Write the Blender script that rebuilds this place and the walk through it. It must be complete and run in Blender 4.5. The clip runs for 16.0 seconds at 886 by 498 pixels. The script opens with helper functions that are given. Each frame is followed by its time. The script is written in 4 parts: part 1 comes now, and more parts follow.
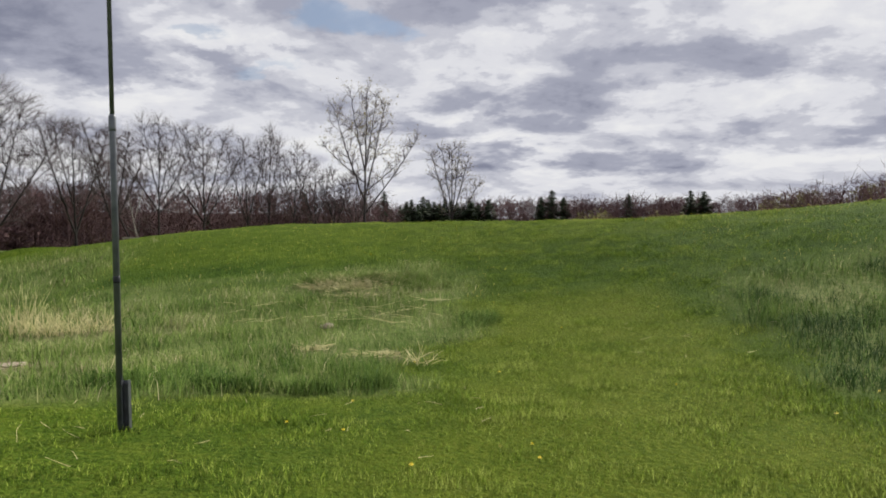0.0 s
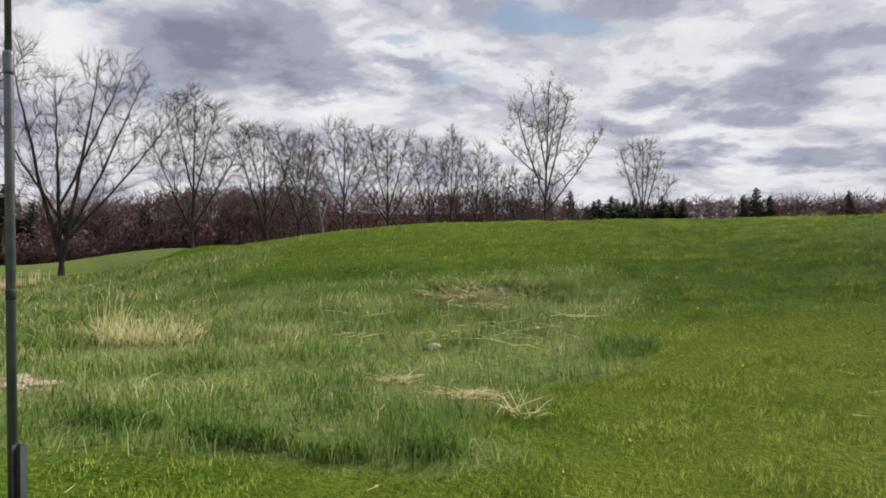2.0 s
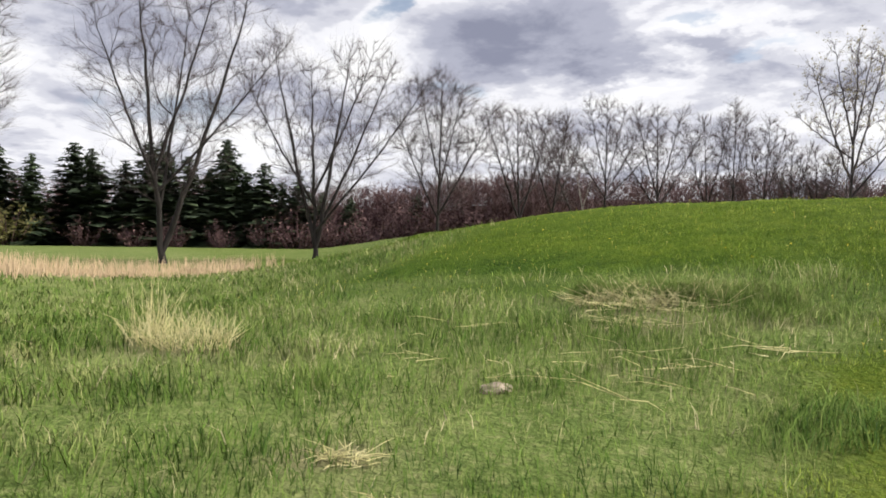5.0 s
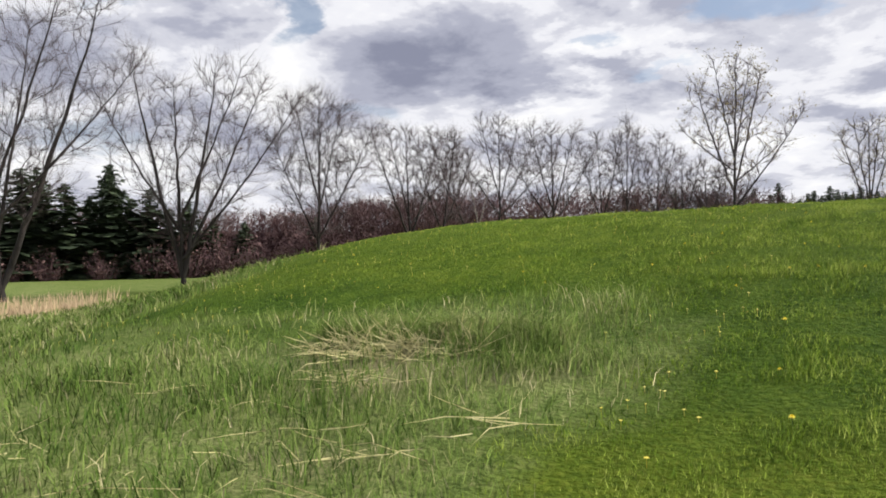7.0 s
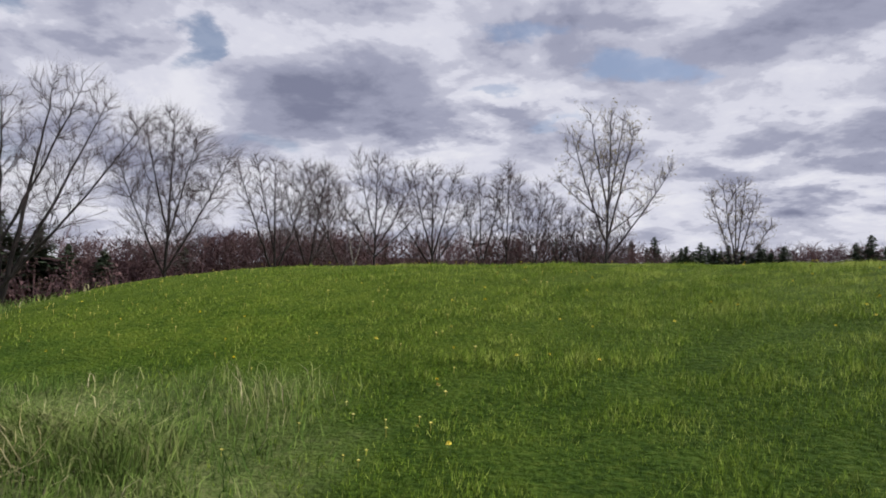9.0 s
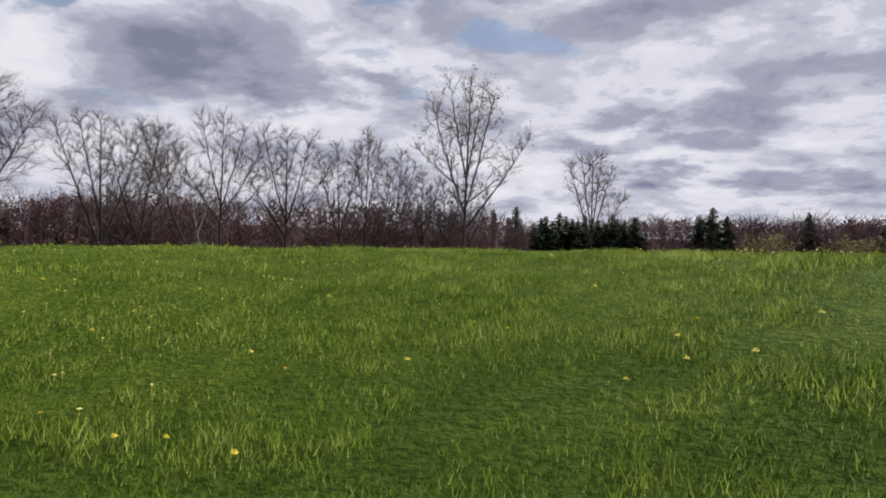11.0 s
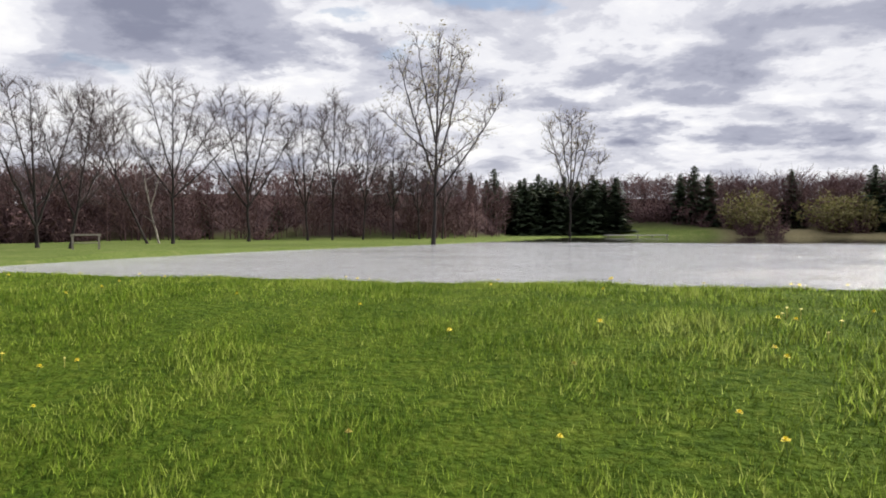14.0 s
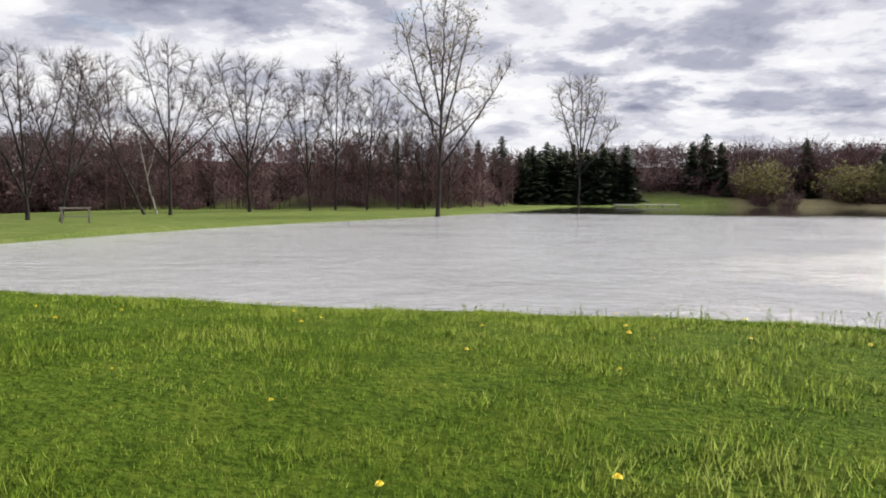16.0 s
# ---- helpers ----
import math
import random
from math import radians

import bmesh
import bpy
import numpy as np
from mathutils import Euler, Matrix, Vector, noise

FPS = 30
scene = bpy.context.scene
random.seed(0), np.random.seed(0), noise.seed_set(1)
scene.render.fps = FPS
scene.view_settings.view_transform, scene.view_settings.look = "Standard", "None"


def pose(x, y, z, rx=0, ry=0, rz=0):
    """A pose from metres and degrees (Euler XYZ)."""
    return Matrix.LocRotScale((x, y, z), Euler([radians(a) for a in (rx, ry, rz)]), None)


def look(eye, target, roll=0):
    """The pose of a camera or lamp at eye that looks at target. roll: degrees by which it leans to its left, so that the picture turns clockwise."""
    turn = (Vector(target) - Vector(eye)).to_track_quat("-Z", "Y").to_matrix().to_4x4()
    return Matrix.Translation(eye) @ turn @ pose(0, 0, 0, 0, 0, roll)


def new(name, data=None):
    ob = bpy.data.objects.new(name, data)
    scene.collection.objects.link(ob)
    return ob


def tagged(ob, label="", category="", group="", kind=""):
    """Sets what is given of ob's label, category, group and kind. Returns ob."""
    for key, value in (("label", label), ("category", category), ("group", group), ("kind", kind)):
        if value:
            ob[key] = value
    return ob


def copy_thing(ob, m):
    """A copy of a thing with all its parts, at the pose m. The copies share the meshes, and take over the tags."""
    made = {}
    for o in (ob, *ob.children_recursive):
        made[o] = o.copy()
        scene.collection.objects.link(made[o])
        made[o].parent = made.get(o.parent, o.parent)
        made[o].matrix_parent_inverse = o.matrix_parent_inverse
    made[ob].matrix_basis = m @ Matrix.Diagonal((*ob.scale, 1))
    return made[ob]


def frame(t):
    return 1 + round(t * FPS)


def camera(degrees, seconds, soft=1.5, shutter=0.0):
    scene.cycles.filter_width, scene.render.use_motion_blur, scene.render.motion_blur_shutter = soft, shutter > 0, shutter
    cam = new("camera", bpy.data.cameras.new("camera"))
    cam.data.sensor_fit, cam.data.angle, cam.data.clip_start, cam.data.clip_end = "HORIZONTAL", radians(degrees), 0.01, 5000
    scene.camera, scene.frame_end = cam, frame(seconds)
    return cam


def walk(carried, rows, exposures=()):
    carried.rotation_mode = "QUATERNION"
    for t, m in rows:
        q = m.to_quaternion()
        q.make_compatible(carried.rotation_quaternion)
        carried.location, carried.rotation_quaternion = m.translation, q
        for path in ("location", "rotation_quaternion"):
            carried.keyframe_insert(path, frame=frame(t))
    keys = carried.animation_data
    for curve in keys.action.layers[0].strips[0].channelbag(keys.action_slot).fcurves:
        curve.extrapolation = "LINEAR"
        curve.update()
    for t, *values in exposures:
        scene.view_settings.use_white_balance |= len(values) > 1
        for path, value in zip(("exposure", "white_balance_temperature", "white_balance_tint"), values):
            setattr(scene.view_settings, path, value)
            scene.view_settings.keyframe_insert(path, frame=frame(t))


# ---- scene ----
cam = camera(62.2, 16.0, soft=1.8)
PATH = [
    (0.0, pose(0.000, 0.000, 0.000, 90.19, 0.47, -0.00)),
    (0.5, pose(0.201, 0.701, 0.000, 89.25, 2.09, 4.11)),
    (1.0, pose(0.363, 1.396, 0.007, 88.02, 1.82, 6.13)),
    (1.5, pose(0.530, 2.075, 0.025, 89.53, 1.17, 10.33)),
    (2.0, pose(0.703, 2.802, 0.030, 90.28, -0.20, 14.73)),
    (2.5, pose(0.852, 3.521, 0.032, 90.03, -0.61, 18.39)),
    (3.0, pose(0.968, 4.242, 0.023, 89.00, -0.51, 22.82)),
    (3.5, pose(1.069, 4.954, 0.007, 87.78, 0.31, 28.43)),
    (3.7, pose(1.122, 5.244, 0.004, 87.70, 1.05, 31.74)),
    (5.8, pose(1.600, 8.347, 0.034, 89.93, -1.26, 36.91)),
    (6.0, pose(1.684, 8.635, 0.050, 90.13, -1.71, 34.32)),
    (6.5, pose(1.846, 9.333, 0.093, 90.69, -0.34, 30.91)),
    (7.0, pose(2.021, 9.983, 0.123, 90.79, 1.04, 30.35)),
    (7.5, pose(2.240, 10.602, 0.184, 91.52, 1.06, 29.82)),
    (8.0, pose(2.482, 11.305, 0.251, 93.08, 0.30, 27.95)),
    (8.5, pose(2.721, 11.979, 0.323, 93.85, -0.72, 25.16)),
    (9.0, pose(2.910, 12.615, 0.396, 93.84, -1.28, 22.18)),
    (9.5, pose(3.077, 13.222, 0.493, 93.41, -1.72, 19.08)),
    (10.0, pose(3.207, 13.892, 0.584, 92.80, -1.95, 15.80)),
    (10.2, pose(3.272, 14.163, 0.626, 92.45, -1.83, 14.72)),
    (12.3, pose(3.527, 16.727, 0.964, 90.49, -0.48, 9.84)),
    (12.5, pose(3.572, 16.972, 1.014, 90.24, -0.40, 9.32)),
    (13.0, pose(3.630, 17.572, 1.145, 89.66, 0.01, 8.52)),
    (13.5, pose(3.626, 18.109, 1.303, 89.02, 0.07, 8.79)),
    (14.0, pose(3.666, 18.616, 1.490, 88.46, -0.01, 10.73)),
    (14.5, pose(3.612, 19.036, 1.627, 88.07, 0.03, 13.62)),
    (15.0, pose(3.585, 19.385, 1.710, 87.46, 0.07, 16.21)),
    (15.5, pose(3.633, 19.776, 1.837, 86.79, 0.00, 16.46)),
    (16.0, pose(3.656, 20.248, 1.964, 85.79, -0.28, 11.38)),
]
walk(cam, PATH, exposures=[(0.0, -0.12, 6500, 10), (2.2, -0.04, 6500, 10), (3.0, 0.03, 6500, 10), (3.6, 0.24, 6550, 10), (5.8, 0.25, 6550, 10), (7.2, 0.15, 6500, 10), (8.2, -0.02, 6350, 12), (9.0, -0.2, 6200, 15), (10.2, -0.26, 6200, 15), (12.3, 0.1, 6500, 11), (16.0, 0.17, 6550, 10)])

# ---- world, sun ----
SUN_EL, SUN_AZ = radians(36), radians(39)      # azimuth from +y towards +x
world = bpy.data.worlds.new("sky")
scene.world = world
world.use_nodes = True
wn, wl = world.node_tree.nodes, world.node_tree.links
wn.clear()


def wnode(kind, **sets):
    n = wn.new(kind)
    for k, v in sets.items():
        if k in n.inputs:
            n.inputs[k].default_value = v
    return n


def ramp(nodes, stops, interp="EASE"):
    r = nodes.new("ShaderNodeValToRGB")
    r.color_ramp.interpolation = interp
    el = r.color_ramp.elements
    while len(el) < len(stops):
        el.new(0.5)
    for e, (p, c) in zip(el, stops):
        e.position, e.color = p, (*c, 1)
    return r


def wmath(op, a, b=None):
    n = wn.new("ShaderNodeMath")
    n.operation = op
    for i, v in enumerate((a, b)):
        if v is None:
            continue
        if isinstance(v, (int, float)):
            n.inputs[i].default_value = v
        else:
            wl.new(v, n.inputs[i])
    return n.outputs[0]


sky = wn.new("ShaderNodeTexSky")
sky.sky_type, sky.sun_disc = "NISHITA", False
sky.sun_elevation, sky.sun_rotation = SUN_EL, SUN_AZ
tc = wn.new("ShaderNodeTexCoord")
sp = wn.new("ShaderNodeSeparateXYZ")
wl.new(tc.outputs["Generated"], sp.inputs[0])
up = wmath("ADD", wmath("MAXIMUM", sp.outputs[2], 0.0), 0.21)
px = wmath("DIVIDE", sp.outputs[0], up)
py = wmath("DIVIDE", sp.outputs[1], up)
cv = wn.new("ShaderNodeCombineXYZ")
wl.new(px, cv.inputs[0]), wl.new(py, cv.inputs[1])
cv.inputs[2].default_value = 3.7


def fbm(scale, detail, rough, offset, distort=0.0):
    """Cloud noise laid on a flat ceiling of cloud, so that it flattens towards the horizon."""
    v = wn.new("ShaderNodeVectorMath")
    v.operation = "ADD"
    v.inputs[1].default_value = offset
    wl.new(cv.outputs[0], v.inputs[0])
    n = wnode("ShaderNodeTexNoise", Scale=scale, Detail=detail, Roughness=rough, Distortion=distort)
    wl.new(v.outputs[0], n.inputs["Vector"])
    return n.outputs[0]


def centred(a, gain, shift=0.0):
    return wmath("ADD", wmath("MULTIPLY", wmath("SUBTRACT", a, 0.5), gain), shift)


# bearing and height over the horizon in degrees, frayed by noise
bearing = wmath("MULTIPLY", wmath("ARCTAN2", sp.outputs[0], sp.outputs[1]), 180 / math.pi)
height = wmath("MULTIPLY", wmath("ARCSINE", sp.outputs[2]), 180 / math.pi)
fray = wn.new("ShaderNodeCombineXYZ")
wl.new(wmath("ADD", bearing, centred(fbm(3.2, 6.0, 0.6, (1.3, 4.1, 0.0)), 17.0)), fray.inputs[0])
wl.new(wmath("ADD", height, centred(fbm(3.6, 6.0, 0.6, (7.7, 2.4, 3.0)), 6.5)), fray.inputs[1])


def cloud_field(clouds):
    """The strongest of several soft oval clouds: bearing, height, half width, half height, strength."""
    total = None
    for az, el, w, h, k in clouds:
        a = wn.new("ShaderNodeVectorMath")
        a.operation = "SUBTRACT"
        a.inputs[1].default_value = (az, el, 0)
        wl.new(fray.outputs[0], a.inputs[0])
        b = wn.new("ShaderNodeVectorMath")
        b.operation = "MULTIPLY"
        b.inputs[1].default_value = (1 / w, 1 / h, 0)
        wl.new(a.outputs[0], b.inputs[0])
        c = wn.new("ShaderNodeVectorMath")
        c.operation = "LENGTH"
        wl.new(b.outputs[0], c.inputs[0])
        f = wn.new("ShaderNodeMapRange")
        f.interpolation_type = "SMOOTHSTEP"
        for key, value in (("From Min", 1.35), ("From Max", 0.35), ("To Min", 0.0), ("To Max", k)):
            f.inputs[key].default_value = value
        wl.new(c.outputs["Value"], f.inputs["Value"])
        total = f.outputs[0] if total is None else wmath("MAXIMUM", total, f.outputs[0])
    return total


DARK_CLOUDS = [(-28.5, 15.6, 8.0, 3.4, 1.0), (-24.5, 12.9, 4.5, 1.4, 0.9), (-16, 15.0, 6.0, 0.7, 0.55), (0.5, 9.4, 9.0, 1.2, 0.8), (5.5, 7.1, 3.0, 0.9, 0.75), (14, 6.8, 8.5, 1.1, 0.65),
               (10.5, 11.0, 6.0, 1.5, 0.55), (19, 13.6, 11, 2.2, 0.8), (2.0, 12.3, 5.0, 1.2, 0.6), (6.0, 19.0, 9.0, 2.4, 0.85), (-49.5, 16.6, 5.0, 1.6, 0.5), (-45, 10.5, 6.0, 1.5, 0.35), (-60, 14, 8, 3, 0.6),
               (26, 8.0, 6, 1.2, 0.6), (-11, 21, 5, 1.2, 0.5), (-34, 23, 9, 2.5, 0.6)]
BLUE_GAPS = [(-7.2, 17.2, 3.4, 1.6, 0.95), (-42.5, 17.9, 2.2, 2.2, 1.0), (-16.3, 20.4, 3.0, 1.1, 0.8), (-18, 17.0, 2.5, 0.7, 0.6), (-36.5, 11.5, 3.0, 1.2, 0.6), (-55, 20, 3, 2, 0.8), (-12.5, 14.3, 3.5, 0.6, 0.6), (-57, 9, 5, 1.5, 0.6)]
billow = fbm(2.4, 9.0, 0.56, (4.3, -2.1, 5.5), 0.25)
wisps = fbm(7.0, 7.0, 0.6, (2.3, 8.1, 1.5), 0.2)
murk = wmath("ADD", wmath("MULTIPLY", cloud_field(DARK_CLOUDS), 0.42), wmath("ADD", centred(billow, 1.9, 0.29), centred(wisps, 0.6)))
grey = ramp(wn, [(0.0, (0.90, 0.90, 0.91)), (0.24, (0.79, 0.795, 0.84)), (0.38, (0.60, 0.61, 0.68)), (0.60, (0.40, 0.415, 0.505)), (0.95, (0.24, 0.255, 0.34))])
wl.new(murk, grey.inputs[0])
hz = ramp(wn, [(0.0, (1, 1, 1)), (0.11, (0, 0, 0))])
wl.new(sp.outputs[2], hz.inputs[0])
pale = wn.new("ShaderNodeMix")
pale.data_type = "RGBA"
pale.inputs[7].default_value = (0.80, 0.80, 0.84, 1)
wl.new(wmath("MULTIPLY", hz.outputs[0], 0.65), pale.inputs[0])
wl.new(grey.outputs[0], pale.inputs[6])
cover = ramp(wn, [(0.12, (1, 1, 1)), (1.0, (0.28, 0.28, 0.28))])
wl.new(wmath("ADD", cloud_field(BLUE_GAPS), centred(wisps, 0.6)), cover.inputs[0])
blue = wn.new("ShaderNodeMix")
blue.data_type, blue.blend_type = "RGBA", "MULTIPLY"
blue.inputs[0].default_value = 1.0
blue.inputs[7].default_value = (0.10, 0.10, 0.10, 1)
wl.new(sky.outputs[0], blue.inputs[6])
mix = wn.new("ShaderNodeMix")
mix.data_type = "RGBA"
wl.new(cover.outputs[0], mix.inputs[0])
wl.new(blue.outputs[2], mix.inputs[6])
wl.new(pale.outputs[2], mix.inputs[7])
bg = wn.new("ShaderNodeBackground")
bg.inputs[1].default_value = 1.0
wl.new(mix.outputs[2], bg.inputs[0])
wo = wn.new("ShaderNodeOutputWorld")
wl.new(bg.outputs[0], wo.inputs[0])

sun = new("sun", bpy.data.lights.new("sun", "SUN"))
sun.data.energy, sun.data.angle, sun.data.color = 5.0, radians(18), (1.0, 0.94, 0.82)
sun.matrix_world = look((60, 30, 80), (60 - math.sin(SUN_AZ) * math.cos(SUN_EL), 30 - math.cos(SUN_AZ) * math.cos(SUN_EL), 80 - math.sin(SUN_EL)))


# ---- materials ----
def material(name, stops, scale=4.0, rough=0.8, detail=5.0, bump=0.0, bump_scale=30.0, attribute="", spec=0.3, tone=0.0, translucent=0.0, stretch=(1, 1, 1)):
    """Noise-coloured surface. attribute: a vertex value that picks the colour along the ramp, with the noise added."""
    m = bpy.data.materials.new(name)
    m.use_nodes = True
    n, l = m.node_tree.nodes, m.node_tree.links
    b = n["Principled BSDF"]
    b.inputs["Roughness"].default_value = rough
    b.inputs["Specular IOR Level"].default_value = spec
    c = n.new("ShaderNodeTexCoord")
    mp = n.new("ShaderNodeMapping")
    mp.inputs["Scale"].default_value = stretch
    l.new(c.outputs["Object"], mp.inputs[0])
    t = n.new("ShaderNodeTexNoise")
    t.inputs["Scale"].default_value, t.inputs["Detail"].default_value = scale, detail
    l.new(mp.outputs[0], t.inputs["Vector"])
    src = t.outputs[0]
    if attribute:
        a = n.new("ShaderNodeAttribute")
        a.attribute_name = attribute
        k = n.new("ShaderNodeMath")
        k.operation = "MULTIPLY_ADD"
        k.inputs[1].default_value = tone
        l.new(t.outputs[0], k.inputs[0])
        s = n.new("ShaderNodeMath")
        s.operation = "SUBTRACT"
        s.inputs[1].default_value = tone * 0.5
        l.new(a.outputs["Fac"], s.inputs[0])
        l.new(s.outputs[0], k.inputs[2])
        src = k.outputs[0]
    r = ramp(n, stops, "LINEAR")
    l.new(src, r.inputs[0])
    l.new(r.outputs[0], b.inputs["Base Color"])
    if bump:
        t2 = n.new("ShaderNodeTexNoise")
        t2.inputs["Scale"].default_value, t2.inputs["Detail"].default_value = bump_scale, 6.0
        l.new(mp.outputs[0], t2.inputs["Vector"])
        bp = n.new("ShaderNodeBump")
        bp.inputs["Strength"].default_value, bp.inputs["Distance"].default_value = bump, 0.05
        l.new(t2.outputs[0], bp.inputs["Height"])
        l.new(bp.outputs[0], b.inputs["Normal"])
    if translucent:
        tr = n.new("ShaderNodeBsdfTranslucent")
        l.new(r.outputs[0], tr.inputs[0])
        mx = n.new("ShaderNodeMixShader")
        mx.inputs[0].default_value = translucent
        l.new(b.outputs[0], mx.inputs[1]), l.new(tr.outputs[0], mx.inputs[2])
        l.new(mx.outputs[0], n["Material Output"].inputs[0])
    return m


GRASS = material("grass_blade", [(0.0, (0.018, 0.046, 0.005)), (0.28, (0.056, 0.114, 0.010)), (0.5, (0.122, 0.198, 0.018)), (0.75, (0.200, 0.275, 0.034)), (1.0, (0.29, 0.35, 0.075))], scale=1.7, attribute="tone", tone=0.65, rough=0.7, spec=0.04, translucent=0.06)
ROUGH = material("rough_grass_blade", [(0.0, (0.030, 0.066, 0.018)), (0.3, (0.092, 0.166, 0.028)), (0.6, (0.185, 0.262, 0.062)), (0.85, (0.34, 0.35, 0.15)), (1.0, (0.52, 0.47, 0.28))], scale=0.9, attribute="tone", tone=0.7, rough=0.7, spec=0.04, translucent=0.06)
STRAW = material("dry_straw", [(0.25, (0.36, 0.33, 0.14)), (0.5, (0.60, 0.55, 0.26)), (0.75, (0.76, 0.70, 0.40))], scale=6.0, rough=0.75, translucent=0.15)
REED = material("dry_reed", [(0.2, (0.46, 0.33, 0.19)), (0.8, (0.66, 0.51, 0.33))], scale=3.0, rough=0.75, translucent=0.15)
BARK = material("bark", [(0.25, (0.016, 0.013, 0.013)), (0.55, (0.036, 0.030, 0.029)), (0.8, (0.085, 0.074, 0.070))], scale=5.0, rough=0.9, bump=0.6, bump_scale=14.0, stretch=(1, 1, 0.25))
BIRCH = material("pale_bark", [(0.28, (0.10, 0.085, 0.075)), (0.45, (0.40, 0.36, 0.32)), (0.8, (0.55, 0.51, 0.47))], scale=3.0, rough=0.8, bump=0.4, bump_scale=10.0)
TWIG = material("twig_bark", [(0.2, (0.048, 0.037, 0.038)), (0.8, (0.110, 0.085, 0.085))], scale=0.8, rough=0.9)
BUD = material("young_leaf", [(0.2, (0.20, 0.16, 0.06)), (0.8, (0.34, 0.29, 0.12))], scale=2.0, rough=0.7, translucent=0.3)
WOODS = material("woodland_twigs", [(0.0, (0.052, 0.030, 0.035)), (0.5, (0.124, 0.070, 0.074)), (1.0, (0.20, 0.125, 0.118))], scale=0.09, attribute="tone", tone=0.8, rough=0.95)
NEEDLE = material("conifer_needles", [(0.0, (0.022, 0.034, 0.020)), (0.5, (0.048, 0.072, 0.036)), (1.0, (0.085, 0.115, 0.055))], scale=1.2, attribute="tone", tone=0.5, rough=0.8)
WILLOW = material("willow_leaves", [(0.0, (0.11, 0.105, 0.04)), (0.5, (0.21, 0.195, 0.075)), (1.0, (0.32, 0.29, 0.125))], scale=0.6, attribute="tone", tone=0.6, rough=0.8, translucent=0.2)
PETAL = material("dandelion_petals", [(0.3, (0.80, 0.64, 0.03)), (0.7, (0.88, 0.78, 0.12))], scale=80.0, rough=0.6)
SEED = material("dandelion_seed_head", [(0.3, (0.42, 0.35, 0.06)), (0.7, (0.50, 0.43, 0.12))], scale=80.0, rough=0.8)
BLOOM = material("pale_bloom", [(0.35, (0.70, 0.58, 0.08)), (0.65, (0.78, 0.70, 0.22))], scale=1.5, rough=0.7)
STALK = material("green_stalk", [(0.3, (0.08, 0.14, 0.03)), (0.7, (0.14, 0.20, 0.06))], scale=30.0, rough=0.7)
STEEL = material("galvanised_steel", [(0.3, (0.10, 0.11, 0.13)), (0.7, (0.17, 0.18, 0.20))], scale=9.0, rough=0.45, bump=0.1, bump_scale=60.0)
STEEL.node_tree.nodes["Principled BSDF"].inputs["Metallic"].default_value = 0.6
BLACK = material("black_plastic", [(0.3, (0.015, 0.016, 0.02)), (0.7, (0.035, 0.037, 0.045))], scale=20.0, rough=0.5, bump=0.1, bump_scale=80.0)
STONE = material("pale_stone", [(0.25, (0.26, 0.20, 0.15)), (0.5, (0.42, 0.34, 0.26)), (0.8, (0.55, 0.47, 0.37))], scale=9.0, rough=0.9, bump=0.6, bump_scale=25.0)
WEATHERED = material("weathered_wood", [(0.3, (0.22, 0.19, 0.16)), (0.7, (0.42, 0.38, 0.33))], scale=6.0, rough=0.85, bump=0.4, bump_scale=40.0, stretch=(1, 8, 8))

PALE_WOOD = material("sun_bleached_wood", [(0.3, (0.50, 0.48, 0.45)), (0.7, (0.68, 0.66, 0.62))], scale=6.0, rough=0.8, bump=0.3, bump_scale=40.0, stretch=(1, 8, 8))


